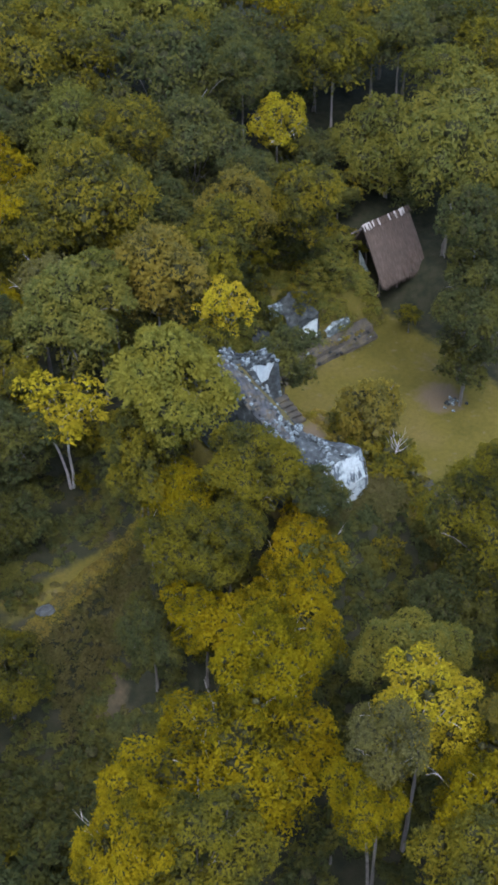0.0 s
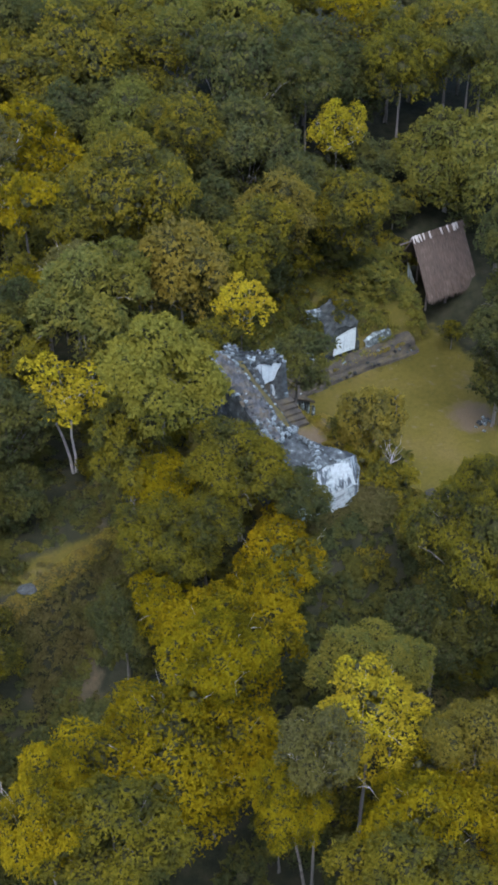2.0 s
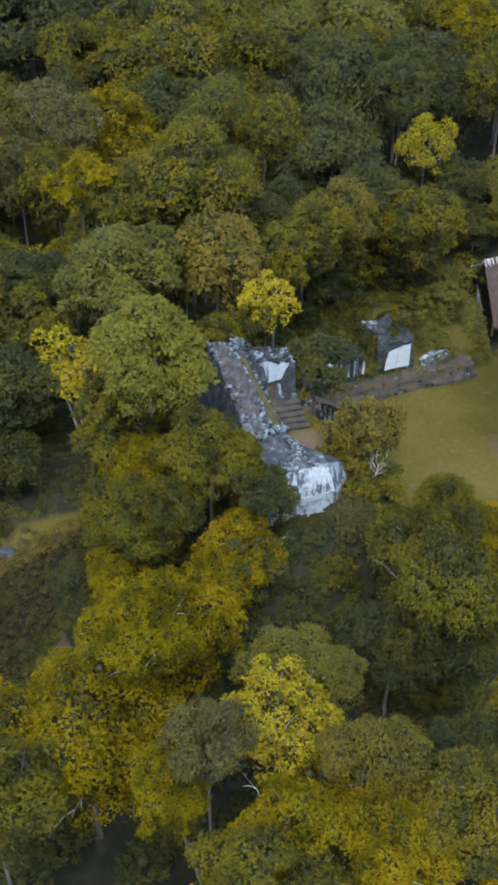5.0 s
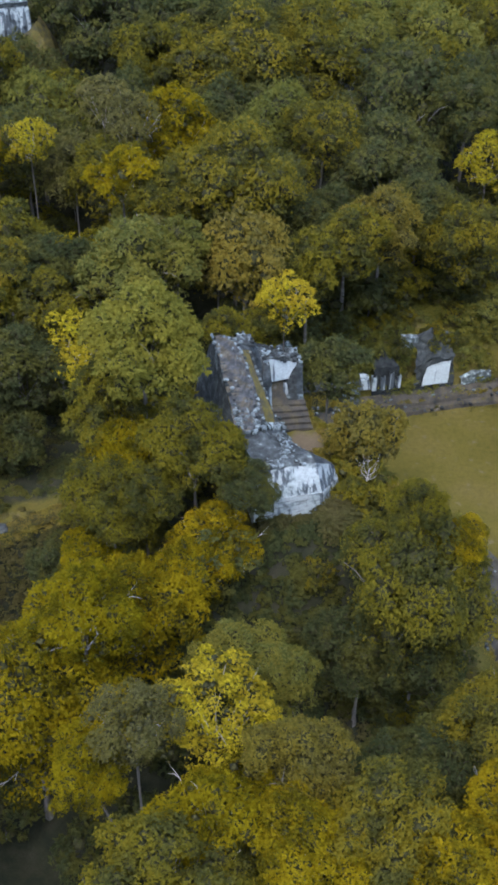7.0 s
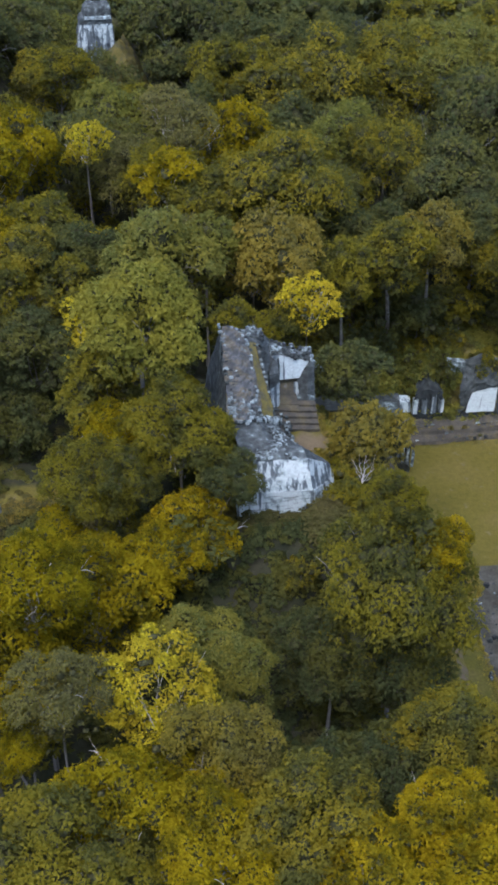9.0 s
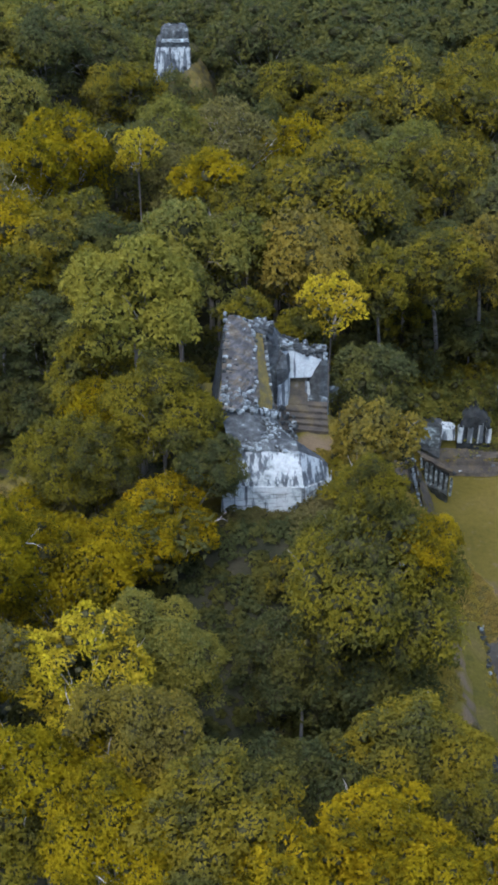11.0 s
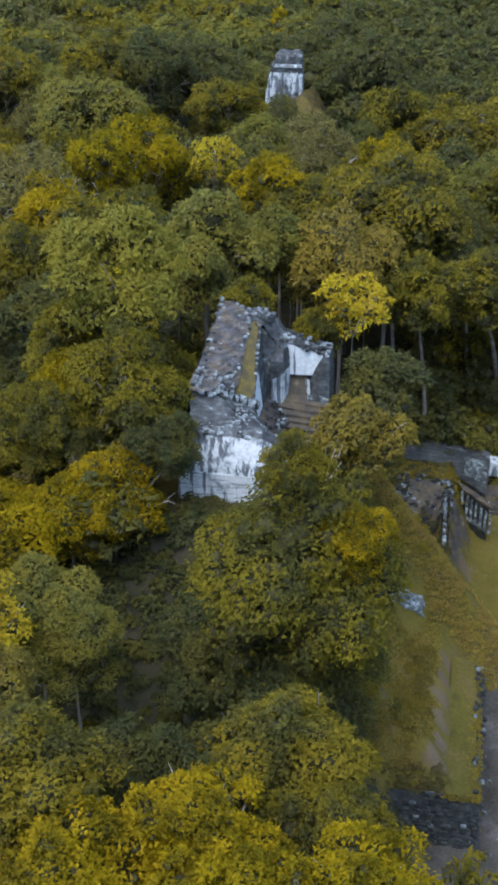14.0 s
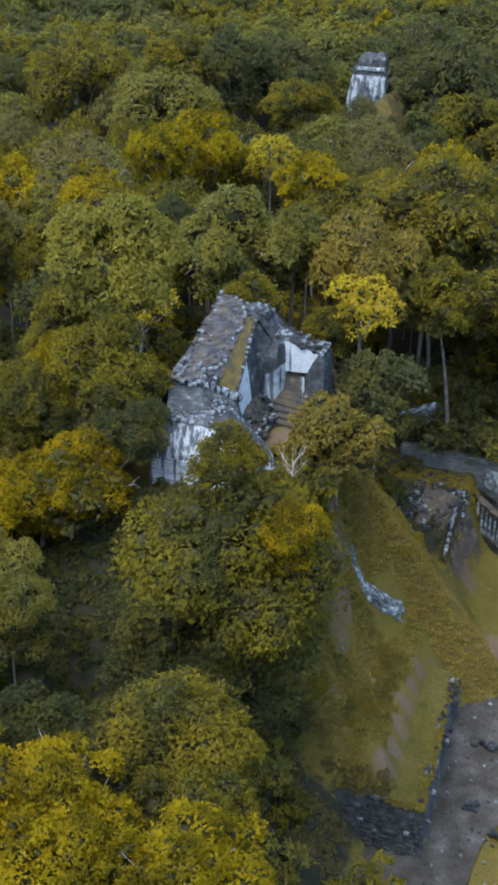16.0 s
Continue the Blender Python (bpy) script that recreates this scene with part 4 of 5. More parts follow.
moss_ledge_part = rough_skin("moss_ledge", [[(2.75, 6.9, 28.75), (3.4, 7.2, 28.3), (4.05, 7.7, 27.9)],
                          [(2.75, 9.0, 29.7), (3.3, 9.2, 29.2), (3.85, 9.4, 28.8)],
                          [(2.6, 13.0, 30.85), (3.0, 13.2, 30.6), (3.45, 13.4, 30.3)],
                          [(2.35, 15.5, 31.6), (2.8, 15.5, 31.5), (3.3, 15.4, 31.3)]], M_TUFT, temple, 6, 0.07, seed=11, label="ledge grown over with dry olive moss")
rough_skin("east_wall", [[(4.05, 7.7, 27.9), (3.85, 9.4, 28.8), (3.62, 11.6, 29.6)], [(4.4, 7.5, 24.0), (4.4, 9.4, 24.0), (4.35, 11.6, 24.0)]], M_WHITE, temple, 8, 0.06, seed=13, label="pale plastered inner wall")
# Past v = 11.6 the wall's shadow face is put into a dark stone colour.
rough_skin("inner_wall", [[(3.62, 11.6, 29.6), (3.45, 13.4, 30.3), (3.2, 15.4, 31.3)], [(4.35, 11.6, 24.0), (4.3, 13.4, 24.0), (4.2, 15.4, 24.0)]], M_BAND, temple, 8, 0.10, seed=14, label="rear inner wall, its shadow face coloured as dark stone")
rough_skin("recess_face", [[(3.0, 14.9, 24.0), (3.9, 14.3, 24.0), (4.7, 14.6, 24.0)], [(2.9, 14.9, 28.0), (3.8, 14.35, 27.6), (4.65, 14.7, 27.4)], [(2.8, 15.2, 31.5), (3.7, 15.1, 30.9), (4.6, 15.5, 29.6)]], M_BAND, temple, 7, 0.10, seed=28, label="grey stripped wall in the recess")
fallen_earth_part = rough_skin("fallen_earth", [[(4.1, 6.9, 25.2), (4.8, 7.0, 24.6), (5.6, 7.1, 23.6)], [(4.2, 9.5, 25.8), (5.0, 9.7, 25.0), (6.2, 9.9, 23.6)], [(4.2, 12.0, 25.7), (5.0, 12.0, 24.8), (6.0, 12.0, 23.6)], [(4.2, 14.2, 25.2), (4.9, 14.0, 24.4), (5.6, 13.8, 23.6)]], M_EARTH, temple, 6, 0.14, seed=27, label="brown earth and rubble below the wall")
# the rear block: shoulder, chamber wall with its doorway, pier and east jamb
shoulder_part = rough_skin("shoulder", [[(2.35, 15.4, 31.7), (3.5, 15.5, 31.2), (4.5, 15.9, 29.4), (5.9, 16.5, 29.2), (7.4, 16.6, 28.6), (8.9, 16.6, 28.3)],
                        [(2.35, 17.2, 32.0), (3.7, 17.6, 31.5), (4.7, 17.8, 29.9), (5.9, 18.0, 29.3), (7.4, 18.1, 28.7), (9.0, 18.1, 28.3)],
                        [(2.4, 19.0, 31.4), (3.8, 19.0, 30.9), (4.8, 19.0, 29.5), (5.9, 19.0, 29.0), (7.4, 19.0, 28.4), (9.1, 18.9, 28.0)],
                        [(2.4, 19.4, 23.0), (3.8, 19.4, 23.0), (4.8, 19.4, 23.0), (5.9, 19.4, 23.0), (7.4, 19.4, 23.0), (9.3, 19.2, 22.5)]], M_BAND, temple, 6, 0.12, seed=15, label="broken stone shoulder of the roof")
rough_skin("lintel", [[(4.6, 16.5, 29.3), (5.9, 16.5, 29.2), (7.4, 16.6, 28.6), (8.6, 16.6, 28.3)],
                      [(4.8, 16.5, 26.5), (5.6, 16.5, 26.4), (7.1, 16.6, 26.4), (8.5, 16.6, 26.4)],
                      [(4.8, 18.0, 26.5), (5.6, 18.0, 26.4), (7.1, 18.0, 26.4), (8.5, 18.0, 26.4)]], M_WHITE, temple, 7, 0.05, seed=17, label="white plastered chamber wall over the doorway")
rough_skin("pier", [[(4.35, 15.8, 27.2), (4.42, 14.26, 26.9), (5.37, 14.8, 27.4), (5.6, 16.5, 27.4), (5.6, 18.4, 27.2)],
                    [(4.35, 15.8, 25.5), (4.45, 14.2, 25.4), (5.4, 14.8, 25.5), (5.62, 16.5, 25.5), (5.62, 18.4, 25.5)],
                    [(4.35, 15.8, 23.8), (4.5, 14.1, 23.9), (5.45, 14.8, 23.9), (5.65, 16.5, 23.9), (5.65, 18.4, 23.9)]], M_PLASTER, temple, 6, 0.06, seed=19, label="white plaster on the doorway pier")
rough_skin("pier_head", [[(4.4, 16.6, 29.3), (4.9, 15.6, 29.5), (5.2, 15.6, 29.3), (5.55, 16.7, 29.0), (5.55, 18.4, 28.4)],
                         [(4.30, 15.8, 28.8), (4.34, 14.25, 28.5), (5.36, 14.75, 28.3), (5.6, 16.45, 28.6), (5.6, 18.4, 28.2)],
                         [(4.30, 15.8, 27.2), (4.36, 14.18, 26.8), (5.40, 14.72, 27.3), (5.63, 16.45, 27.3), (5.63, 18.4, 27.1)]], M_BAND, temple, 6, 0.07, seed=20, label="dark stripped head of the pier")
rough_skin("jamb", [[(7.2, 18.4, 26.4), (7.6, 16.58, 26.5), (8.5, 16.48, 28.40), (9.05, 16.6, 28.25), (9.1, 19.0, 28.0)],
                    [(7.1, 18.4, 24.8), (7.1, 16.5, 24.9), (8.3, 15.95, 25.4), (9.15, 16.3, 25.0), (9.2, 19.0, 25.0)],
                    [(7.0, 18.4, 23.9), (7.0, 16.4, 23.9), (8.7, 15.4, 22.6), (9.25, 15.9, 22.4), (9.3, 19.1, 22.4)]], M_BAND, temple, 7, 0.08, seed=21, label="dark stone doorway jamb")
rough_skin("jamb_plaster", [[(8.35, 15.80, 25.0), (9.1, 16.15, 24.5)], [(8.5, 15.58, 23.9), (9.18, 15.95, 23.3)], [(8.66, 15.30, 22.6), (9.25, 15.75, 22.3)]], M_STONE, temple, 6, 0.05, seed=22, label="white plaster at the foot of the jamb")
rough_skin("jamb_plaster", [[(7.05, 16.42, 26.2), (7.4, 16.36, 26.1)], [(7.02, 16.36, 25.2), (7.5, 16.16, 25.0)], [(6.98, 16.3, 24.0), (7.35, 16.12, 23.8)]], M_PLASTER, temple, 5, 0.04, seed=24, label="white plaster along the doorway")
for k in range(5):
    rough_skin("stair_step", [[(4.6, 15.6 - 0.75 * k, 24.75 - 0.2 * k), (9.0, 15.4 - 0.7 * k, 24.45 - 0.25 * k)],
                              [(4.6, 14.85 - 0.75 * k, 24.75 - 0.2 * k), (9.0, 14.7 - 0.7 * k, 24.45 - 0.25 * k)],
                              [(4.6, 14.8 - 0.75 * k, 23.9 - 0.2 * k), (9.0, 14.66 - 0.7 * k, 23.6 - 0.3 * k)]], M_EARTH, temple, 6, 0.05, seed=23 + k)
rough_skin("alcove_floor", [[(5.3, 14.2, 24.5), (7.3, 14.2, 24.4)], [(5.3, 16.1, 24.8), (7.3, 16.1, 24.7)], [(5.3, 17.4, 26.6), (7.3, 17.4, 26.5)]], M_EARTH, temple, 6, 0.06, seed=29, label="grassy rubble in the doorway")
# loose and coursed stones of the roof and of the broken front
_rg = random.Random(11)
for row in range(36):
    v = 4.95 + 0.335 * row
    u = -0.45 + _rg.uniform(0, 0.2)
    while u < 2.45:
        l = _rg.uniform(0.18, 0.46)
        band = u < 0.6 + 0.35 * math.sin(v * 1.3)
        edge = u > 2.15
        low_end, high_end = v < 8.0 + 0.7 * math.sin(u * 4), v > 14.4
        chance = 0.78 if low_end or high_end else 0.58 if band else 0.85 if edge else 0.16
        if _rg.random() < chance:
            z = 30.1 + (v - 4.7) * 0.238 - 0.40 * max(0, u + 0.4)
            l2 = 0.28 if edge else l
            lay(temple, W(u + l2 / 2, v + _rg.uniform(-0.08, 0.08), z - 0.04 + _rg.uniform(-0.06, 0.05)), (l2, _rg.uniform(0.22, 0.34), 0.24), TURN, BLOCKS if _rg.random() < (0.7 if low_end or high_end else 0.4) else DBLOCKS, _rg, 10, under=roof_part)
        u += l + 0.03
for i in range(300):
    f = _rg.random()
    v = 1.0 + 4.4 * f
    u = _rg.uniform(0.5 + 1.6 * f, 5.7 + 1.6 * f)
    z = 28.5 + 0.35 * f - max(0, u - 4.2 + 0.8 * f) * (0.25 + 0.75 * f)
    lay(temple, W(u, v, z - 0.03), (_rg.uniform(0.18, 0.46), _rg.uniform(0.16, 0.32), 0.24), TURN, BLOCKS if _rg.random() < (0.12 if u < 3.0 and f > 0.2 else 0.75) else DBLOCKS, _rg, 14, under=wall_core_part)
for i in range(26):
    f = i / 25
    lay(temple, W(2.2 + 2.2 * f, 6.35 + 1.2 * f + _rg.uniform(-0.2, 0.2), 28.95 - 1.2 * f), (_rg.uniform(0.35, 0.6), _rg.uniform(0.3, 0.5), 0.5), TURN, BLOCKS if _rg.random() < 0.7 else DBLOCKS, _rg, 12, under=wall_core_part)
for i in range(46):
    f = _rg.random()
    lay(temple, W(4.4 + 1.7 * f, _rg.uniform(6.8, 13.5), 25.5 - 1.5 * f), (_rg.uniform(0.2, 0.5), _rg.uniform(0.2, 0.4), 0.26), _rg.uniform(0, 3), BLOCKS if _rg.random() < 0.35 else DBLOCKS, _rg, 20, under=fallen_earth_part)
# the rim of the ledge and the broken crest behind it
for i in range(30):
    f = i / 29
    lay(temple, W(4.0 - 0.75 * f, 7.8 + 7.4 * f, 27.95 + 3.35 * f), (0.26, _rg.uniform(0.22, 0.36), _rg.uniform(0.16, 0.3)), TURN, BLOCKS if _rg.random() < 0.35 else DBLOCKS, _rg, 10, under=moss_ledge_part)
for i in range(150):
    f = _rg.random()
    u = 2.5 + 6.4 * f
    z = 31.9 - 0.45 * (u - 2.4) if u < 4.0 else 29.75 - 0.3 * (u - 4.6)
    lay(temple, W(u, 15.9 + 0.25 * min(1, f * 3) + _rg.uniform(0.2, 2.6), z - 0.06 + _rg.uniform(-0.1, 0.1)), (_rg.uniform(0.18, 0.44), _rg.uniform(0.18, 0.34), 0.26), TURN, BLOCKS if _rg.random() < 0.4 else DBLOCKS, _rg, 12, under=shoulder_part)

# ---- the far temple: its roof comb over the trees ----
comb = new("roof_comb")
comb.location = (-61.3, 91.4, 11.4)
tagged(comb, "tall weathered stone roof comb above the forest", "temple")


def comb_at(x, y, z):
    a = radians(30)
    return Vector((x * math.cos(a) - y * math.sin(a), x * math.sin(a) + y * math.cos(a), z))


def comb_ring(w0, w1, d, z):
    m = (w0 + w1) / 2
    return [(w0, -d, z), ((w0 + m) / 2, -d * 1.05, z), (m, -d * 1.1, z), ((w1 + m) / 2, -d * 1.05, z), (w1, -d, z), (w1, d, z), (w0, d, z), (w0, -d, z)]


rough_skin("comb_wall", [comb_ring(-4.8, 3.3, 3.0, 3), comb_ring(-3.5, 3.0, 2.4, 14.0), comb_ring(-2.7, 2.9, 2.0, 18.6), comb_ring(-2.4, 2.7, 1.8, 19.3)], M_COMB, comb, 6, 0.14, comb_at, 31, "stained pale masonry face")
rough_skin("comb_top", [comb_ring(-2.7, 2.8, 1.9, 19.2), comb_ring(-2.3, 2.8, 1.85, 20.2), comb_ring(-1.9, 2.7, 1.7, 20.5), comb_ring(-1.7, 2.75, 1.6, 21.6), comb_ring(-1.1, 2.3, 1.1, 22.3), comb_ring(-0.2, 1.2, 0.4, 22.5)], M_BAND, comb, 6, 0.14, comb_at, 35, "dark weathered rounded upper courses")
rough_skin("comb_slab", [[(-1.9, -1.95, 19.9), (2.7, -1.95, 19.9)], [(-1.9, -2.2, 20.0), (2.7, -2.2, 20.0)], [(-1.7, -2.1, 20.45), (2.6, -2.1, 20.45)], [(-1.7, -1.6, 20.5), (2.6, -1.6, 20.5)]], M_BLOCK, comb, 6, 0.08, comb_at, 37, "projecting pale moulding")
rough_skin("overgrown_base", [[(-3.0, -4.2, 13.2), (0.5, -4.6, 14.6), (3.2, -3.4, 16.6), (4.8, -1.0, 17.0), (4.6, 3.0, 16.0)], [(-4.5, -6.5, 9), (0.5, -7.5, 10.5), (5.2, -5.0, 12.5), (7.0, -1.0, 12.8), (6.8, 4.0, 12)], [(-6, -10, 2), (1, -12, 2), (8.5, -8, 3), (10.5, -1, 3), (10, 6, 3)]], M_TUFT, comb, 6, 0.3, comb_at, 39, "steep side grown over with olive grass and herbs")
MOUND_TREES = [(-64.5, 83, 29.5, 3.6), (-66, 78, 27, 4.0), (-58.5, 78, 26.5, 3.6)]
for x, y, top, r in MOUND_TREES:
    tree(x, y, top, r, "olive")

# ---- the thatched shelter ----
hut = new("thatched_shelter")
hut.location = W(56.0, 49.3, 2.4)
hut.rotation_euler = (0, 0, TURN)
tagged(hut, "open shelter with a worn brown thatched gable roof", "shelter")


def mat_thatch():
    m, nt, bs = nodes_of("thatch_straw")
    n = noise_node(nt, 3.0, 6, stretch=(3.0, 0.35, 0.35))
    n2 = noise_node(nt, 0.5, 4)
    c = ramp_node(nt, n.outputs[0], [(0.3, (0.054, 0.042, 0.031)), (0.55, (0.106, 0.082, 0.060)), (0.75, (0.18, 0.152, 0.118))]).outputs[0]
    g = ramp_node(nt, n2.outputs[0], [(0.3, (0.75, 0.72, 0.72)), (0.7, (1.15, 1.1, 1.1))]).outputs[0]
    nt.links.new(mix_node(nt, 0.8, c, g, "MULTIPLY"), bs.inputs["Base Color"])
    bs.inputs["Roughness"].default_value = 0.95
    bump(nt, bs, n.outputs[0], 0.9, 0.12)
    return m


M_STRAW = mat_thatch()
M_POLE = mat_rough("roof_pole", [(0.3, (0.10, 0.085, 0.07)), (0.7, (0.22, 0.19, 0.16))], 2.0)


def thatch_slope(y0, z0, y1, z1, seed):
    rg = random.Random(seed)
    n = 40
    verts, faces = [], []
    for i in range(n + 1):
        x = -4.0 + 9.2 * i / n
        hang = rg.uniform(-0.35, 0.25)
        sgn = 1 if y0 > y1 else -1
        for f, lift in ((0, 0.0), (0.33, 0.12), (0.66, 0.10), (1, 0.0)):
            verts.append((x + rg.uniform(-0.05, 0.05), y0 + (y1 - y0) * f + (sgn * hang * 0.5 if f == 0 else 0), z0 + (z1 - z0) * f + lift - (abs(hang) if f == 0 else 0)))
        for f in (1, 0):
            verts.append((x, y0 + (y1 - y0) * f, z0 + (z1 - z0) * f - 0.35))
    for i in range(n):
        for j in range(6):
            a, b = i * 6 + j, i * 6 + (j + 1) % 6
            faces.append((a, b, b + 6, a + 6))
    faces += [tuple(range(5, -1, -1)), tuple(n * 6 + j for j in range(6))]
    return verts, faces


for y0, seed in ((-4.9, 1), (4.9, 2)):
    v_, f_ = thatch_slope(y0, 2.1, 0.1, 10.0, seed)
    finish("thatch_slope", v_, f_, M_STRAW, hut)
_rr = random.Random(4)
for i in range(26):
    x = -3.9 + 9.0 * i / 25
    v_, f_ = [], []
    tube(v_, f_, [(x, -0.42 - _rr.uniform(0, 0.3), 9.65 + _rr.uniform(-0.25, 0.1)), (x + _rr.uniform(-0.1, 0.1), 0.1, 10.3), (x, 0.6, 9.7 + _rr.uniform(-0.25, 0.1))], [0.10, 0.16, 0.10], 5)
    finish("ridge_cap", v_, f_, M_PALE if _rr.random() < (0.8 if x < -1.8 else 0.22) else M_STRAW, hut)
for x in (-3.2, 0.6, 4.4):
    for y in (-3.4, 3.6):
        v_, f_ = [], []
        tube(v_, f_, [(x, y, -0.6), (x, y, 3.9)], [0.16, 0.13], 7)
        finish("post", v_, f_, M_POLE, hut)
for y, z in ((-3.4, 3.8), (3.6, 3.8), (0.1, 9.7)):
    v_, f_ = [], []
    tube(v_, f_, [(-6.2 if z > 9 else -3.7, y, z), (5.1, y, z)], [0.11, 0.11], 6)
    finish("roof_beam", v_, f_, M_POLE, hut)
v_, f_ = [], []
for i in range(64):
    x = -3.9 + 9.0 * i / 63 + _rr.uniform(-0.06, 0.06)
    l = _rr.uniform(0.15, 0.75)
    tube(v_, f_, [(x, -4.75, 2.2), (x + _rr.uniform(-0.06, 0.06), -4.95, 2.0 - 0.4 * l), (x + _rr.uniform(-0.12, 0.12), -5.0, 1.9 - l)], [0.11, 0.08, 0.02], 4)
finish("eave_fringe", v_, f_, M_STRAW, hut)
mask_wall = new("plaster_wall")
mask_wall.location = W(49.3, 47.6, 2.6)
tagged(mask_wall, "broken white plastered wall beside the thatched shelter", "wall")
_iv2 = Matrix.Translation(-mask_wall.location)
rough_skin("wall_face", [[(51.1, 48.9, 9.2), (50.9, 47.6, 8.3), (50.7, 46.2, 6.8), (50.5, 45.0, 4.6)], [(51.7, 48.9, 2.4), (51.6, 47.6, 2.4), (51.4, 46.2, 2.4), (51.2, 45.0, 2.0)],
                         [(52.5, 48.9, 2.0), (52.4, 47.6, 2.0), (52.2, 46.2, 2.0), (52.0, 45.0, 1.8)]], M_PLASTER, mask_wall, 6, 0.12, lambda u, v, z: _iv2 @ W(u, v, z), 33)

# ---- court terrace ----
court = new("terrace_wall")
court.location = W(34, 41, 0)
tagged(court, "stepped grey stone terrace wall with plaster remains along the court", "wall")
_ic = Matrix.Translation(-court.location)


def WC(u, v, z):
    return _ic @ W(u, v, z)


US = (11.5, 16, 20.5, 25, 29.5, 34, 38.5, 43, 47.4)
steps_part = rough_skin("steps", [[(u, 39.9 + 0.25 * math.sin(u), -0.2) for u in US], [(u, 40.1 + 0.25 * math.sin(u), 0.5 + 0.12 * math.sin(u * 1.7)) for u in US], [(u, 40.9, 0.75) for u in US], [(u, 41.1, 1.25 + 0.2 * math.sin(u * 2)) for u in US], [(u, 41.9, 1.45) for u in US], [(u, 42.9, 2.0) for u in US]],
           M_EARTH, court, 6, 0.16, WC, 41, "worn earth-covered terrace steps")
rough_skin("retaining_wall", [[(27.0, 42.9, 2.0), (29.0, 42.85, 2.0), (31.0, 42.9, 2.0)], [(27.1, 43.25, 5.6), (29.0, 43.2, 6.3), (30.8, 43.25, 5.7)], [(27.6, 44.6, 6.4), (29.1, 44.6, 7.2), (30.5, 44.6, 6.4)], [(28.0, 46.0, 6.4), (29.1, 46.0, 7.0), (30.2, 46.0, 6.4)]], M_DARKBLOCK, court, 9, 0.24, WC, 43, "dark stained ruined masonry")
rough_skin("retaining_wall", [[(32.9, 42.9, 2.0), (35.8, 42.85, 2.0), (38.6, 42.9, 2.0)], [(33.1, 43.2, 5.6), (35.8, 43.2, 6.9), (38.4, 43.2, 6.2)], [(33.6, 45.0, 6.9), (36.3, 45.0, 7.8), (38.8, 45.0, 7.1)], [(33.8, 47.4, 7.6), (36.9, 47.6, 8.3), (39.6, 47.4, 7.5)], [(33.8, 49.8, 6.0), (36.9, 49.8, 6.0), (39.8, 49.8, 6.0)]], M_DARKBLOCK, court, 11, 0.36, WC, 44, "dark stained ruined masonry mass")
rough_skin("plaster_panel", [[(33.9, 42.45, 2.8), (35.6, 42.45, 2.9), (37.6, 42.45, 2.8)], [(34.0, 42.55, 4.0), (35.6, 42.55, 4.2), (37.7, 42.55, 4.3)], [(34.5, 42.68, 5.7), (36.2, 42.68, 6.2), (37.8, 42.68, 6.3)]], M_WHITE, court, 8, 0.06, WC, 45, "white plaster panel")
rough_skin("plaster_panel", [[(24.4, 42.75, 3.3), (26.6, 42.75, 3.3)], [(24.4, 42.95, 5.0), (26.6, 42.95, 4.6)], [(24.4, 43.9, 5.4), (26.6, 43.9, 5.0)]], M_PLASTER, court, 6, 0.06, WC, 47, "white plaster panel")
rough_skin("low_wall", [[(39.6, 42.6, 2.0), (41.8, 42.7, 2.0), (44.0, 42.6, 2.0)], [(39.6, 42.7, 2.8), (41.8, 42.8, 3.5), (44.0, 42.7, 3.6)], [(39.6, 43.3, 2.9), (41.8, 43.4, 3.6), (44.0, 43.3, 3.7)]], M_STONE, court, 8, 0.2, WC, 49, "broken pale stone wall foot")
rough_skin("upper_wall", [[(31.6, 45.8, 5.6), (34.4, 45.8, 5.8)], [(31.8, 45.9, 8.7), (34.2, 45.9, 8.4)], [(31.8, 46.6, 8.8), (34.2, 46.6, 8.5)]], M_STONE, court, 8, 0.14, WC, 51, "upper wall stub")
for u in (27.2, 28.4, 29.6, 30.6):
    rough_skin("pillar_stub", [[(u - 0.3, 42.6, z), (u + 0.3, 42.6, z), (u + 0.3, 43.3, z), (u - 0.3, 43.3, z), (u - 0.3, 42.6, z)] for z in (3.0, 4.6, 5.2 + 0.4 * math.sin(u * 3))], M_PLASTER, court, 3, 0.06, WC, u)
for i in range(120):
    row = i % 3
    u = 14 + 33 * (i // 3) / 40 + _rg.uniform(-0.2, 0.2)
    if _rg.random() < 0.55 + 0.4 * math.sin(u * 0.9 + 2 * row):
        continue
    lay(court, W(u, 40.05 + row * 0.9 + _rg.uniform(-0.15, 0.45), 0.45 + row * 0.48 + _rg.uniform(-0.12, 0.08)), (_rg.uniform(0.2, 0.6), _rg.uniform(0.2, 0.5), _rg.uniform(0.2, 0.32)), TURN + _rg.uniform(-0.3, 0.3), DBLOCKS if _rg.random() < 0.7 else BLOCKS, _rg, 8, under=steps_part)

def on_slope(u, v, lift):
    p = W(u, v, 0)
    return (u, v, height(p.x, p.y) + lift)


# ---- the stair with stone ramps at the court's west end ----
ramp = new("ruined_stair")
ramp.location = W(21, 35, 2)
tagged(ramp, "ruined stone stair with pale upright slabs", "stair")
_ir = Matrix.Translation(-ramp.location)


def WR(u, v, z):
    return _ir @ W(u, v, z)


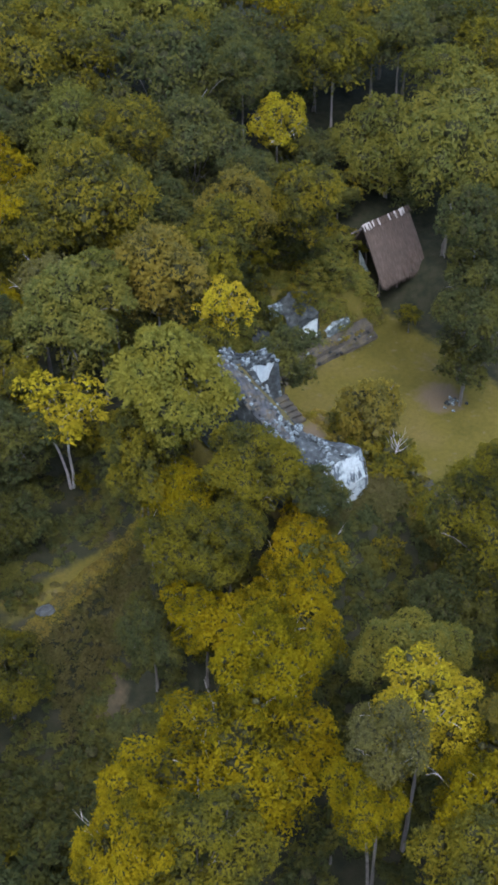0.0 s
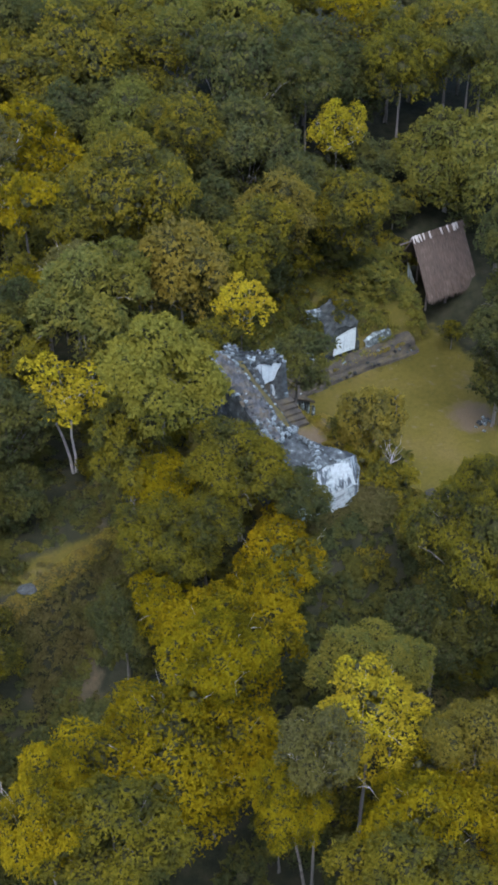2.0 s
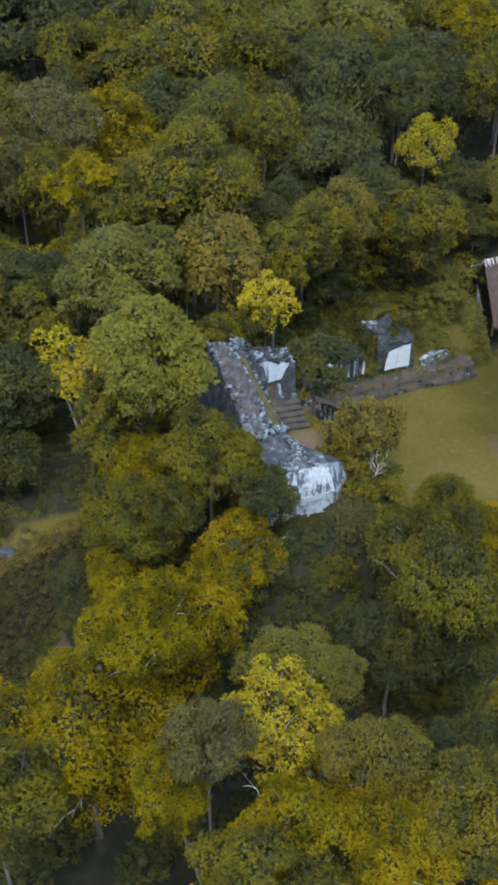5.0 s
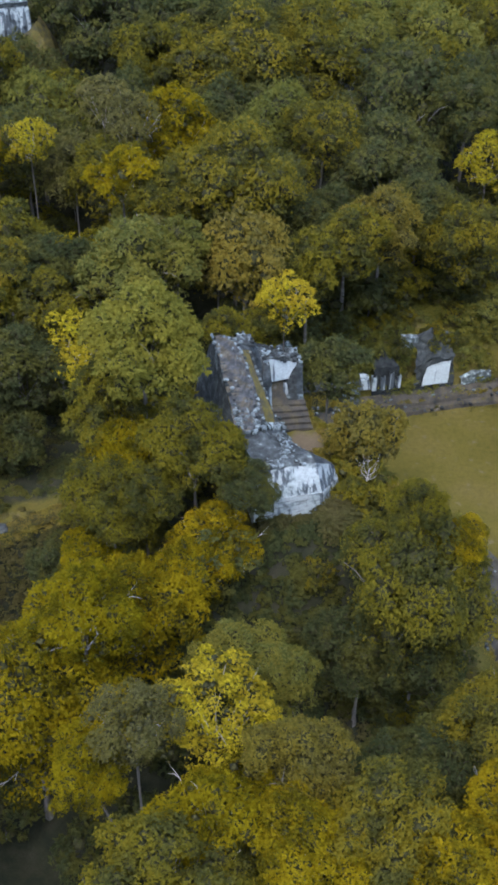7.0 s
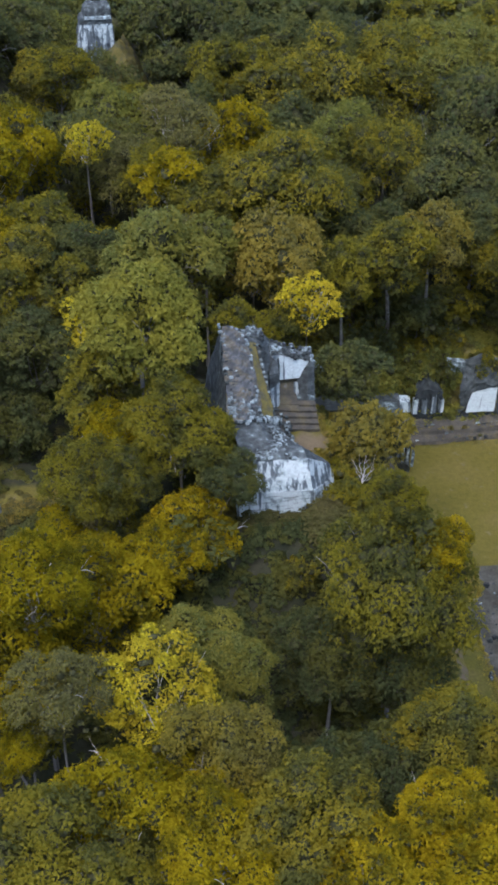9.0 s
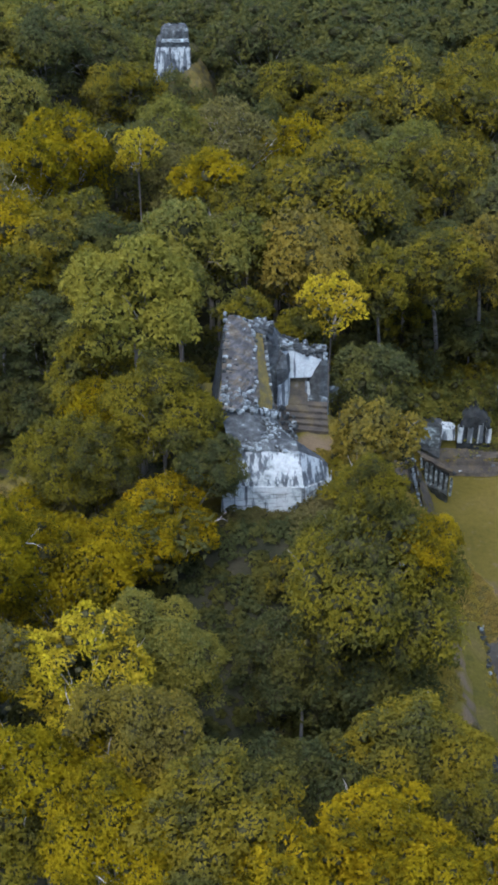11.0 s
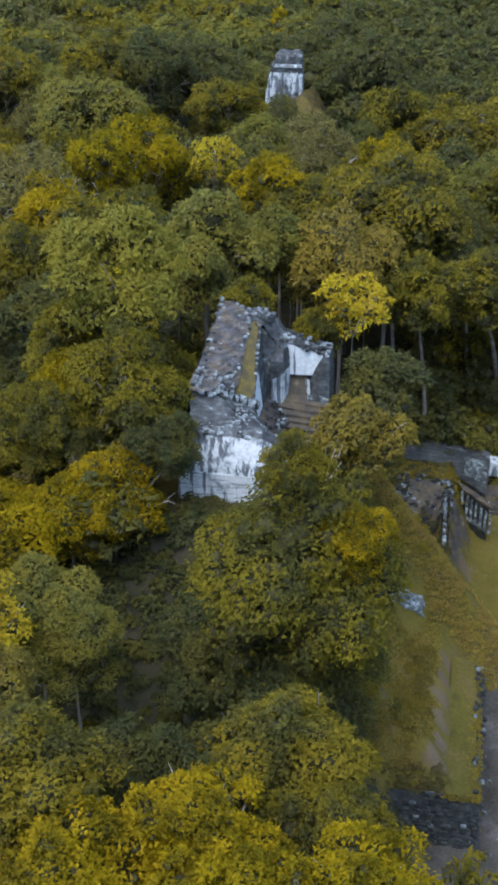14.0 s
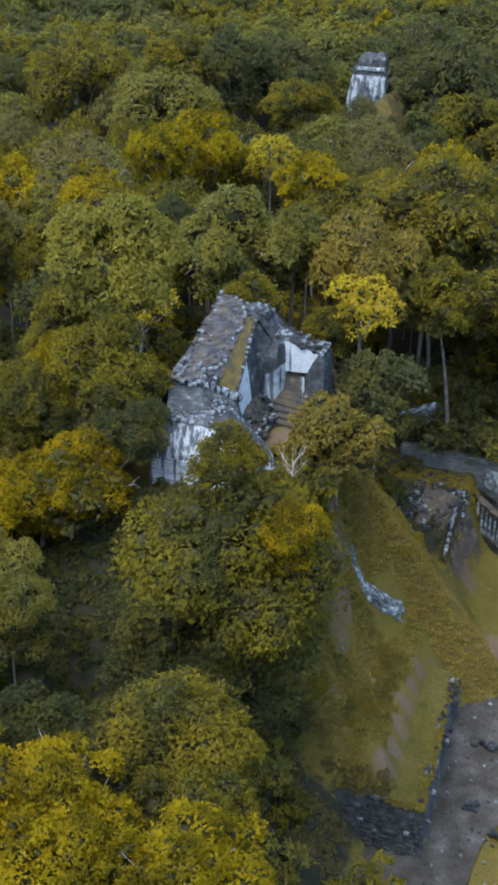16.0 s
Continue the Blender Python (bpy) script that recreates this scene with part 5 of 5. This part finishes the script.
rough_skin("stair_core", [[(20.2, 24.0, 5.0), (21.4, 24.0, 3.6), (23.0, 24.0, -0.1)], [(20.2, 30.0, 5.6), (21.4, 30.0, 3.6), (23.2, 30.0, -0.1)], [(20.2, 34.6, 5.7), (21.5, 34.6, 3.8), (23.3, 34.6, -0.1)]], M_EARTH, ramp, 9, 0.2, WR, 61, "slope of earth and small stones")
# a recessed wall with upright pale posts
POST_ROW = [(21.9, 37.2), (22.45, 36.6), (22.95, 36.1), (23.45, 35.55), (23.95, 35.0), (24.45, 34.45), (24.95, 33.9)]
rough_skin("recess_wall", [[(u - 0.25, v + 0.35, 0.0) for u, v in POST_ROW], [(u - 0.25, v - 0.1, 1.35) for u, v in POST_ROW], [(u - 0.25, v + 0.5, 1.5) for u, v in POST_ROW], [(u - 0.25, v + 0.55, 4.0) for u, v in POST_ROW]], M_DARKBLOCK, ramp, 3, 0.1, WR, 64)
rough_skin("recess_roof", [[(u + 0.05, v - 0.25, 4.2) for u, v in POST_ROW], [(u + 0.0, v - 0.2, 4.55) for u, v in POST_ROW], [(u - 0.6, v + 1.2, 4.75) for u, v in POST_ROW], [(u - 1.6, v + 3.4, 4.2) for u, v in POST_ROW]], M_EARTH, ramp, 4, 0.12, WR, 65, "earth-covered cap")
for k, (u, v) in enumerate(POST_ROW):
    h = 4.3 - 0.12 * k
    rough_skin("slab", [[(u - 0.13, v - 0.13, z), (u + 0.13, v - 0.16, z), (u + 0.13, v + 0.3, z), (u - 0.13, v + 0.3, z), (u - 0.13, v - 0.13, z)] for z in (1.3, 2.6, h)], M_STONE, ramp, 2, 0.05, WR, 66 + k, "pale upright stone")
rubble_bank_part = rough_skin("rubble_bank", [[on_slope(u, v, 0.0 if v in (30.6, 36.8) else 0.35) for v in (30.6, 32.0, 33.6, 35.2, 36.8)] for u in (16.2, 17.4, 18.6, 19.6, 20.6)], M_EARTH, ramp, 4, 0.3, WR, 77, "bank of dark rubble")
rough_skin("west_wall", [[(12.3, 42.0, 4.0), (12.3, 41.0, 4.0), (15.0, 41.0, 4.0), (18.0, 41.0, 3.8), (21.6, 41.0, 3.6), (24.6, 40.8, 2.0)], [(12.35, 42.0, 7.7), (12.35, 41.15, 7.7), (15.0, 41.15, 7.5), (18.0, 41.15, 7.5), (21.6, 41.15, 7.1), (24.6, 40.95, 6.6)], [(12.5, 42.6, 7.8), (12.5, 42.0, 7.8), (15.0, 42.2, 7.6), (18.0, 42.2, 7.6), (21.6, 42.2, 7.2), (24.6, 42.0, 6.7)]], M_GREY, ramp, 8, 0.12, WR, 75, "long weathered grey wall")
rough_skin("plaster_face", [[(21.9, 40.86, 4.2), (24.4, 40.72, 3.4)], [(21.9, 40.9, 5.4), (24.4, 40.8, 5.0)], [(22.2, 40.95, 6.5), (24.3, 40.85, 6.2)]], M_STONE, ramp, 7, 0.06, WR, 76, "remains of white plaster")
# the ruined building behind it: a stripped wall, its plastered upper band, and a dark doorway at the side
rough_skin("rear_wall", [[(9.8, 43.2, 4.5), (12.2, 43.2, 4.5), (15.6, 43.0, 4.5), (16.4, 44.4, 4.5)], [(9.9, 43.3, 8.4), (12.2, 43.3, 9.6), (15.5, 43.1, 11.2), (16.3, 44.4, 10.6)], [(10.2, 44.4, 8.6), (12.4, 44.6, 9.9), (15.3, 44.6, 11.6), (16.0, 45.4, 10.8)], [(10.2, 46.0, 6.0), (12.4, 46.0, 6.0), (15.3, 46.0, 6.0), (16.0, 46.0, 6.0)]], M_DARKBLOCK, ramp, 7, 0.14, WR, 78, "dark stripped wall of a ruined building")
rough_skin("plaster_band", [[(9.8, 43.0, 7.2), (12.2, 43.0, 8.3), (15.5, 42.85, 10.2)], [(9.9, 43.06, 9.2), (12.2, 43.06, 10.4), (15.5, 42.9, 12.0)], [(10.0, 43.9, 9.4), (12.2, 43.9, 10.6), (15.4, 43.8, 12.2)]], M_STONE, ramp, 7, 0.10, WR, 79, "stained white plaster band")
# pale coping of the old stair's side wall
for k in range(20):
    f = k / 19
    lay(ramp, W(20.0 + 0.25 * f, 33.0 - 9.6 * f + _rg.uniform(-0.1, 0.1), 6.5 - 1.0 * f + _rg.uniform(-0.15, 0.1)), (_rg.uniform(0.2, 0.4), _rg.uniform(0.35, 0.9), _rg.uniform(0.2, 0.35)), TURN, BLOCKS if _rg.random() < 0.5 else DBLOCKS, _rg, 14)
rough_skin("side_wall", [[(19.7, 33.4, 6.5), (19.8, 28.6, 6.0), (19.9, 23.2, 5.4)], [(19.5, 33.4, 2.5), (19.6, 28.6, 2.5), (19.7, 23.2, 2.5)]], M_GREY, ramp, 8, 0.12, WR, 71, "side wall of the old stair")
rough_skin("side_wall", [[(20.5, 33.4, 6.4), (20.55, 28.6, 5.9), (20.6, 23.2, 5.3)], [(20.7, 33.4, 2.5), (20.75, 28.6, 2.5), (20.8, 23.2, 2.5)]], M_EARTH, ramp, 8, 0.12, WR, 72)
for i in range(130):
    u, v = _rg.uniform(15, 20.8), _rg.uniform(30.5, 37.5)
    p = W(u, v, 0)
    lay(ramp, (p.x, p.y, height(p.x, p.y) + 0.1), (_rg.uniform(0.25, 0.7), _rg.uniform(0.2, 0.5), 0.34), _rg.uniform(0, 3), DBLOCKS if _rg.random() < 0.72 else BLOCKS, _rg, 14, under=rubble_bank_part)

# ---- the platform and pavement at the pyramid's foot ----
plat = new("grass_platform")
plat.location = W(22, 0, 2)
tagged(plat, "low grass-topped platform with dark stone walls", "platform")
_ip = Matrix.Translation(-plat.location)


def WP(u, v, z):
    return _ip @ W(u, v, z)


rough_skin("turf", [[(21.5, -7.9, 4.6), (22.4, -7.9, 4.5), (24.0, -7.9, 4.3)], [(21.45, 0.0, 4.7), (22.4, 0.0, 4.55), (23.8, 0.0, 4.35)], [(21.6, 8.2, 4.8), (22.4, 8.2, 4.6), (23.7, 8.2, 4.4)]], M_GRASS, plat, 8, 0.08, WP, 81, "olive grass strip")
east_face_part = rough_skin("east_face", [[(23.9, v, 4.25) for v in (-7.9, -3.5, 0.5, 4.5, 8.8)], [(24.5, v, 0.2) for v in (-7.9, -3.5, 0.5, 4.5, 9.0)]], M_GREY, plat, 7, 0.16, WP, 83)
south_face_part = rough_skin("south_face", [[(u, -7.8, 4.25) for u in (11.0, 17.0, 20.5, 23.95)], [(u, -8.9, 0.2) for u in (10.5, 17.0, 20.8, 24.6)]], M_DARKBLOCK, plat, 8, 0.15, WP, 85)
for v0, v1 in ((5.6, 8.6), (1.2, 3.0), (-4.4, -2.6), (-7.6, -6.9)):
    v = v0
    while v < v1:
        for w in range(4):
            if _rg.random() < 0.3:
                continue
            lay(plat, W(23.75 + 0.25 * w + _rg.uniform(-0.1, 0.1), v, 4.45 - 0.55 * w + _rg.uniform(-0.15, 0.1)), (_rg.uniform(0.2, 0.42), _rg.uniform(0.2, 0.42), _rg.uniform(0.2, 0.34)), TURN, DBLOCKS if _rg.random() < 0.85 else BLOCKS, _rg, 18, under=east_face_part)
        v += _rg.uniform(0.3, 0.45)
for row in range(14):
    u = 10.5 + 0.45 * row + _rg.uniform(0, 0.4)
    while u < 24.2:
        l = _rg.uniform(0.2, 0.52)
        if _rg.random() < 0.72 and not (row < 3 and math.sin(u * 1.1) > 0.2):
            lay(plat, W(u, -7.85 - 0.085 * row + _rg.uniform(-0.10, 0.10), 4.15 - 0.29 * row + 0.2 * math.sin(u * 0.7)), (l, _rg.uniform(0.16, 0.26), _rg.uniform(0.2, 0.27)), TURN, DBLOCKS if _rg.random() < 0.95 else BLOCKS, _rg, 8, under=south_face_part)
        u += l + 0.05
M_PAVE = mat_rough("grey_stone_court", [(0.30, (0.032, 0.032, 0.020)), (0.44, (0.052, 0.050, 0.036)), (0.58, (0.074, 0.072, 0.056)), (0.74, (0.125, 0.122, 0.104))], 0.5, 5, 0.10)
pave = new("stone_pavement")
pave.location = W(28, 0, 0)
tagged(pave, "worn grey stone pavement beside the pyramid", "pavement", kind="structure")
_iq = Matrix.Translation(-pave.location)
paving_part = rough_skin("paving", [[(12.0, -16, 0.25), (20, -16, 0.25), (24, -16, 0.25), (27.0, -16, 0.25), (28.1, -16, 0.25)], [(14.0, -8.9, 0.3), (20, -8.9, 0.3), (24.4, -8.9, 0.3), (27, -8.9, 0.3), (28.2, -8.9, 0.3)],
                      [(23.5, -6, 0.3), (24, -6, 0.3), (25.5, -6, 0.3), (28.2, -5, 0.3), (28.8, -5, 0.3)], [(23.5, 4, 0.3), (24, 4, 0.3), (26, 4, 0.3), (30.0, 4, 0.3), (34.0, 4, 0.3)],
                      [(23, 16, 0.3), (24, 16, 0.3), (26, 16, 0.3), (28.0, 16, 0.3), (31.0, 16, 0.25)]], M_PAVE, pave, 8, 0.06, lambda u, v, z: _iq @ W(u, v, z), 91)
for i in range(120):
    u, v = _rg.uniform(24.8, 32), _rg.uniform(-15, 14)
    lay(pave, W(u, v, 0.3), (_rg.uniform(0.1, 0.34), _rg.uniform(0.1, 0.3), _rg.uniform(0.06, 0.2)), _rg.uniform(0, 3), BLOCKS if _rg.random() < 0.35 else DBLOCKS, _rg, 14, under=paving_part)
for u, v, l in ((26.6, 4.6, 2.6), (26.8, -2.8, 1.5), (29.4, -4.8, 1.6), (26.2, 12.5, 3.0)):
    for k in range(int(l / 0.45)):
        for w in range(2):
            lay(pave, W(u + 0.45 * k + _rg.uniform(-0.15, 0.15), v + _rg.uniform(-0.3, 0.3), 0.42 + 0.25 * w), (_rg.uniform(0.3, 0.6), _rg.uniform(0.3, 0.6), 0.36), _rg.uniform(0, 3), DBLOCKS, _rg, 14, under=paving_part)
# rocks that break through the slope
outcrop = new("rock_outcrop")
outcrop.location = W(16.5, 6.5, 12)
tagged(outcrop, "pale stones of the old stair on the grassy slope", "rock")
_io = Matrix.Translation(-outcrop.location)
rubble_face_part = rough_skin("rubble_face", [[on_slope(14.3 + 1.1 * k, 7.45 + 0.53 * k + 0.52 * j * (1 - 0.1 * abs(k - 2.5)), 0.0 if abs(j) == 1 else 0.3) for j in (-1, -0.4, 0.4, 1)] for k in range(5)], M_STONE, outcrop, 5, 0.16, lambda u, v, z: _io @ W(u, v, z), 95, "bluish white rubble face")
for i in range(130):
    f = _rg.random()
    u, v = 14.3 + 4.5 * f, 7.4 + 2.2 * f + _rg.gauss(0, 0.22)
    if i > 90:
        u, v = 13.2 + 1.9 * f + _rg.gauss(0, 0.6), 5.4 - 5.2 * f
    p = W(u, v, 0)
    w = _rg.uniform(0.2, 0.42) * (1 if i <= 90 else 0.6)
    ob = lay(outcrop, (p.x, p.y, height(p.x, p.y) + 0.10), (w * 2.0, w * _rg.uniform(0.4, 0.8), w * 0.45), 0, BLOCKS if _rg.random() < (0.8 if i <= 90 else 0.35) else DBLOCKS, _rg, 0, under=rubble_face_part if i <= 90 else None)
    ob.rotation_euler = (radians(_rg.uniform(-12, 12)), radians(_rg.uniform(38, 56)), TURN + 0.45 + radians(_rg.uniform(-14, 14)))
heap = new("stone_heap")
heap.location = W(44.8, 22.6, 0)
tagged(heap, "small heap of pale stones at the foot of a tree", "rock")
for i in range(22):
    lay(heap, W(44.8 + _rg.gauss(0, 0.6), 22.6 + _rg.gauss(0, 0.7), 0.12), (_rg.uniform(0.2, 0.5), _rg.uniform(0.15, 0.4), _rg.uniform(0.2, 0.4)), _rg.uniform(0, 3), BLOCKS if _rg.random() < 0.5 else DBLOCKS, _rg, 25)
bm = bmesh.new()
bmesh.ops.create_icosphere(bm, subdivisions=3, radius=1)
for v in bm.verts:
    v.co = v.co * (1 + 0.30 * noise.noise(v.co * 1.3) + 0.10 * noise.noise(v.co * 4))
    v.co.z = max(v.co.z, -0.5)
_me = bpy.data.meshes.new("boulder")
bm.to_mesh(_me)
bm.free()
_me.materials.append(M_GREY)
rock = new("boulder", _me)
rock.location, rock.scale, rock.rotation_euler = (-26.4, -15.6, height(-26.4, -15.6) + 0.35), (1.0, 0.6, 0.42), (0.1, 0.15, 0.3)
tagged(rock, "pale grey boulder on the grassy bank", "rock")

rock = new("boulder", _me)
rock.location, rock.scale, rock.rotation_euler = (9.6, -11.6, height(9.6, -11.6) + 0.35), (1.3, 1.0, 0.8), (0.1, 0.2, 1.3)
tagged(rock, "pale stone among the scrub below the temple", "rock")


def dead_tree(x, y, top):
    """A small leafless tree with white forked branches."""
    base = height(x, y)
    root = new("dead_tree")
    root.location = (x, y, base - 0.1)
    tagged(root, "small dead tree with bare white branches", "tree")
    h = top - base
    rg = random.Random(12)
    v_, f_ = [], []
    tube(v_, f_, [(0, 0, 0), (0.2, 0.1, h * 0.35), (0.1, 0.3, h * 0.6), (0.3, 0.2, h * 0.78)], [0.09, 0.07, 0.055, 0.04], 6)
    finish("trunk", v_, f_, M_PALE, root)
    for k in range(9):
        a = k * 2.4
        z0 = h * rg.uniform(0.58, 0.78)
        p = Vector((0.25, 0.25, z0))
        d = Vector((math.cos(a), math.sin(a), rg.uniform(0.5, 1.5))).normalized()
        q = p + d * rg.uniform(0.9, 1.4)
        e = q + Vector((d.x * 0.5, d.y * 0.5, 0.9)) + Vector([rg.uniform(-0.4, 0.4) for _ in range(3)])
        v_, f_ = [], []
        tube(v_, f_, [p, q, e], [0.022, 0.016, 0.008], 5)
        tube(v_, f_, [q, q + d.cross((0, 0, 1)) * 0.5 + Vector((0, 0, 0.5))], [0.022, 0.010], 4)
        finish("branch", v_, f_, M_PALE, root)


dead_tree(9.2, -12.9, 28.5)
tree(14.0, -24.8, 36.9, 2.4, "olive", lean=(-0.85, 1.2))
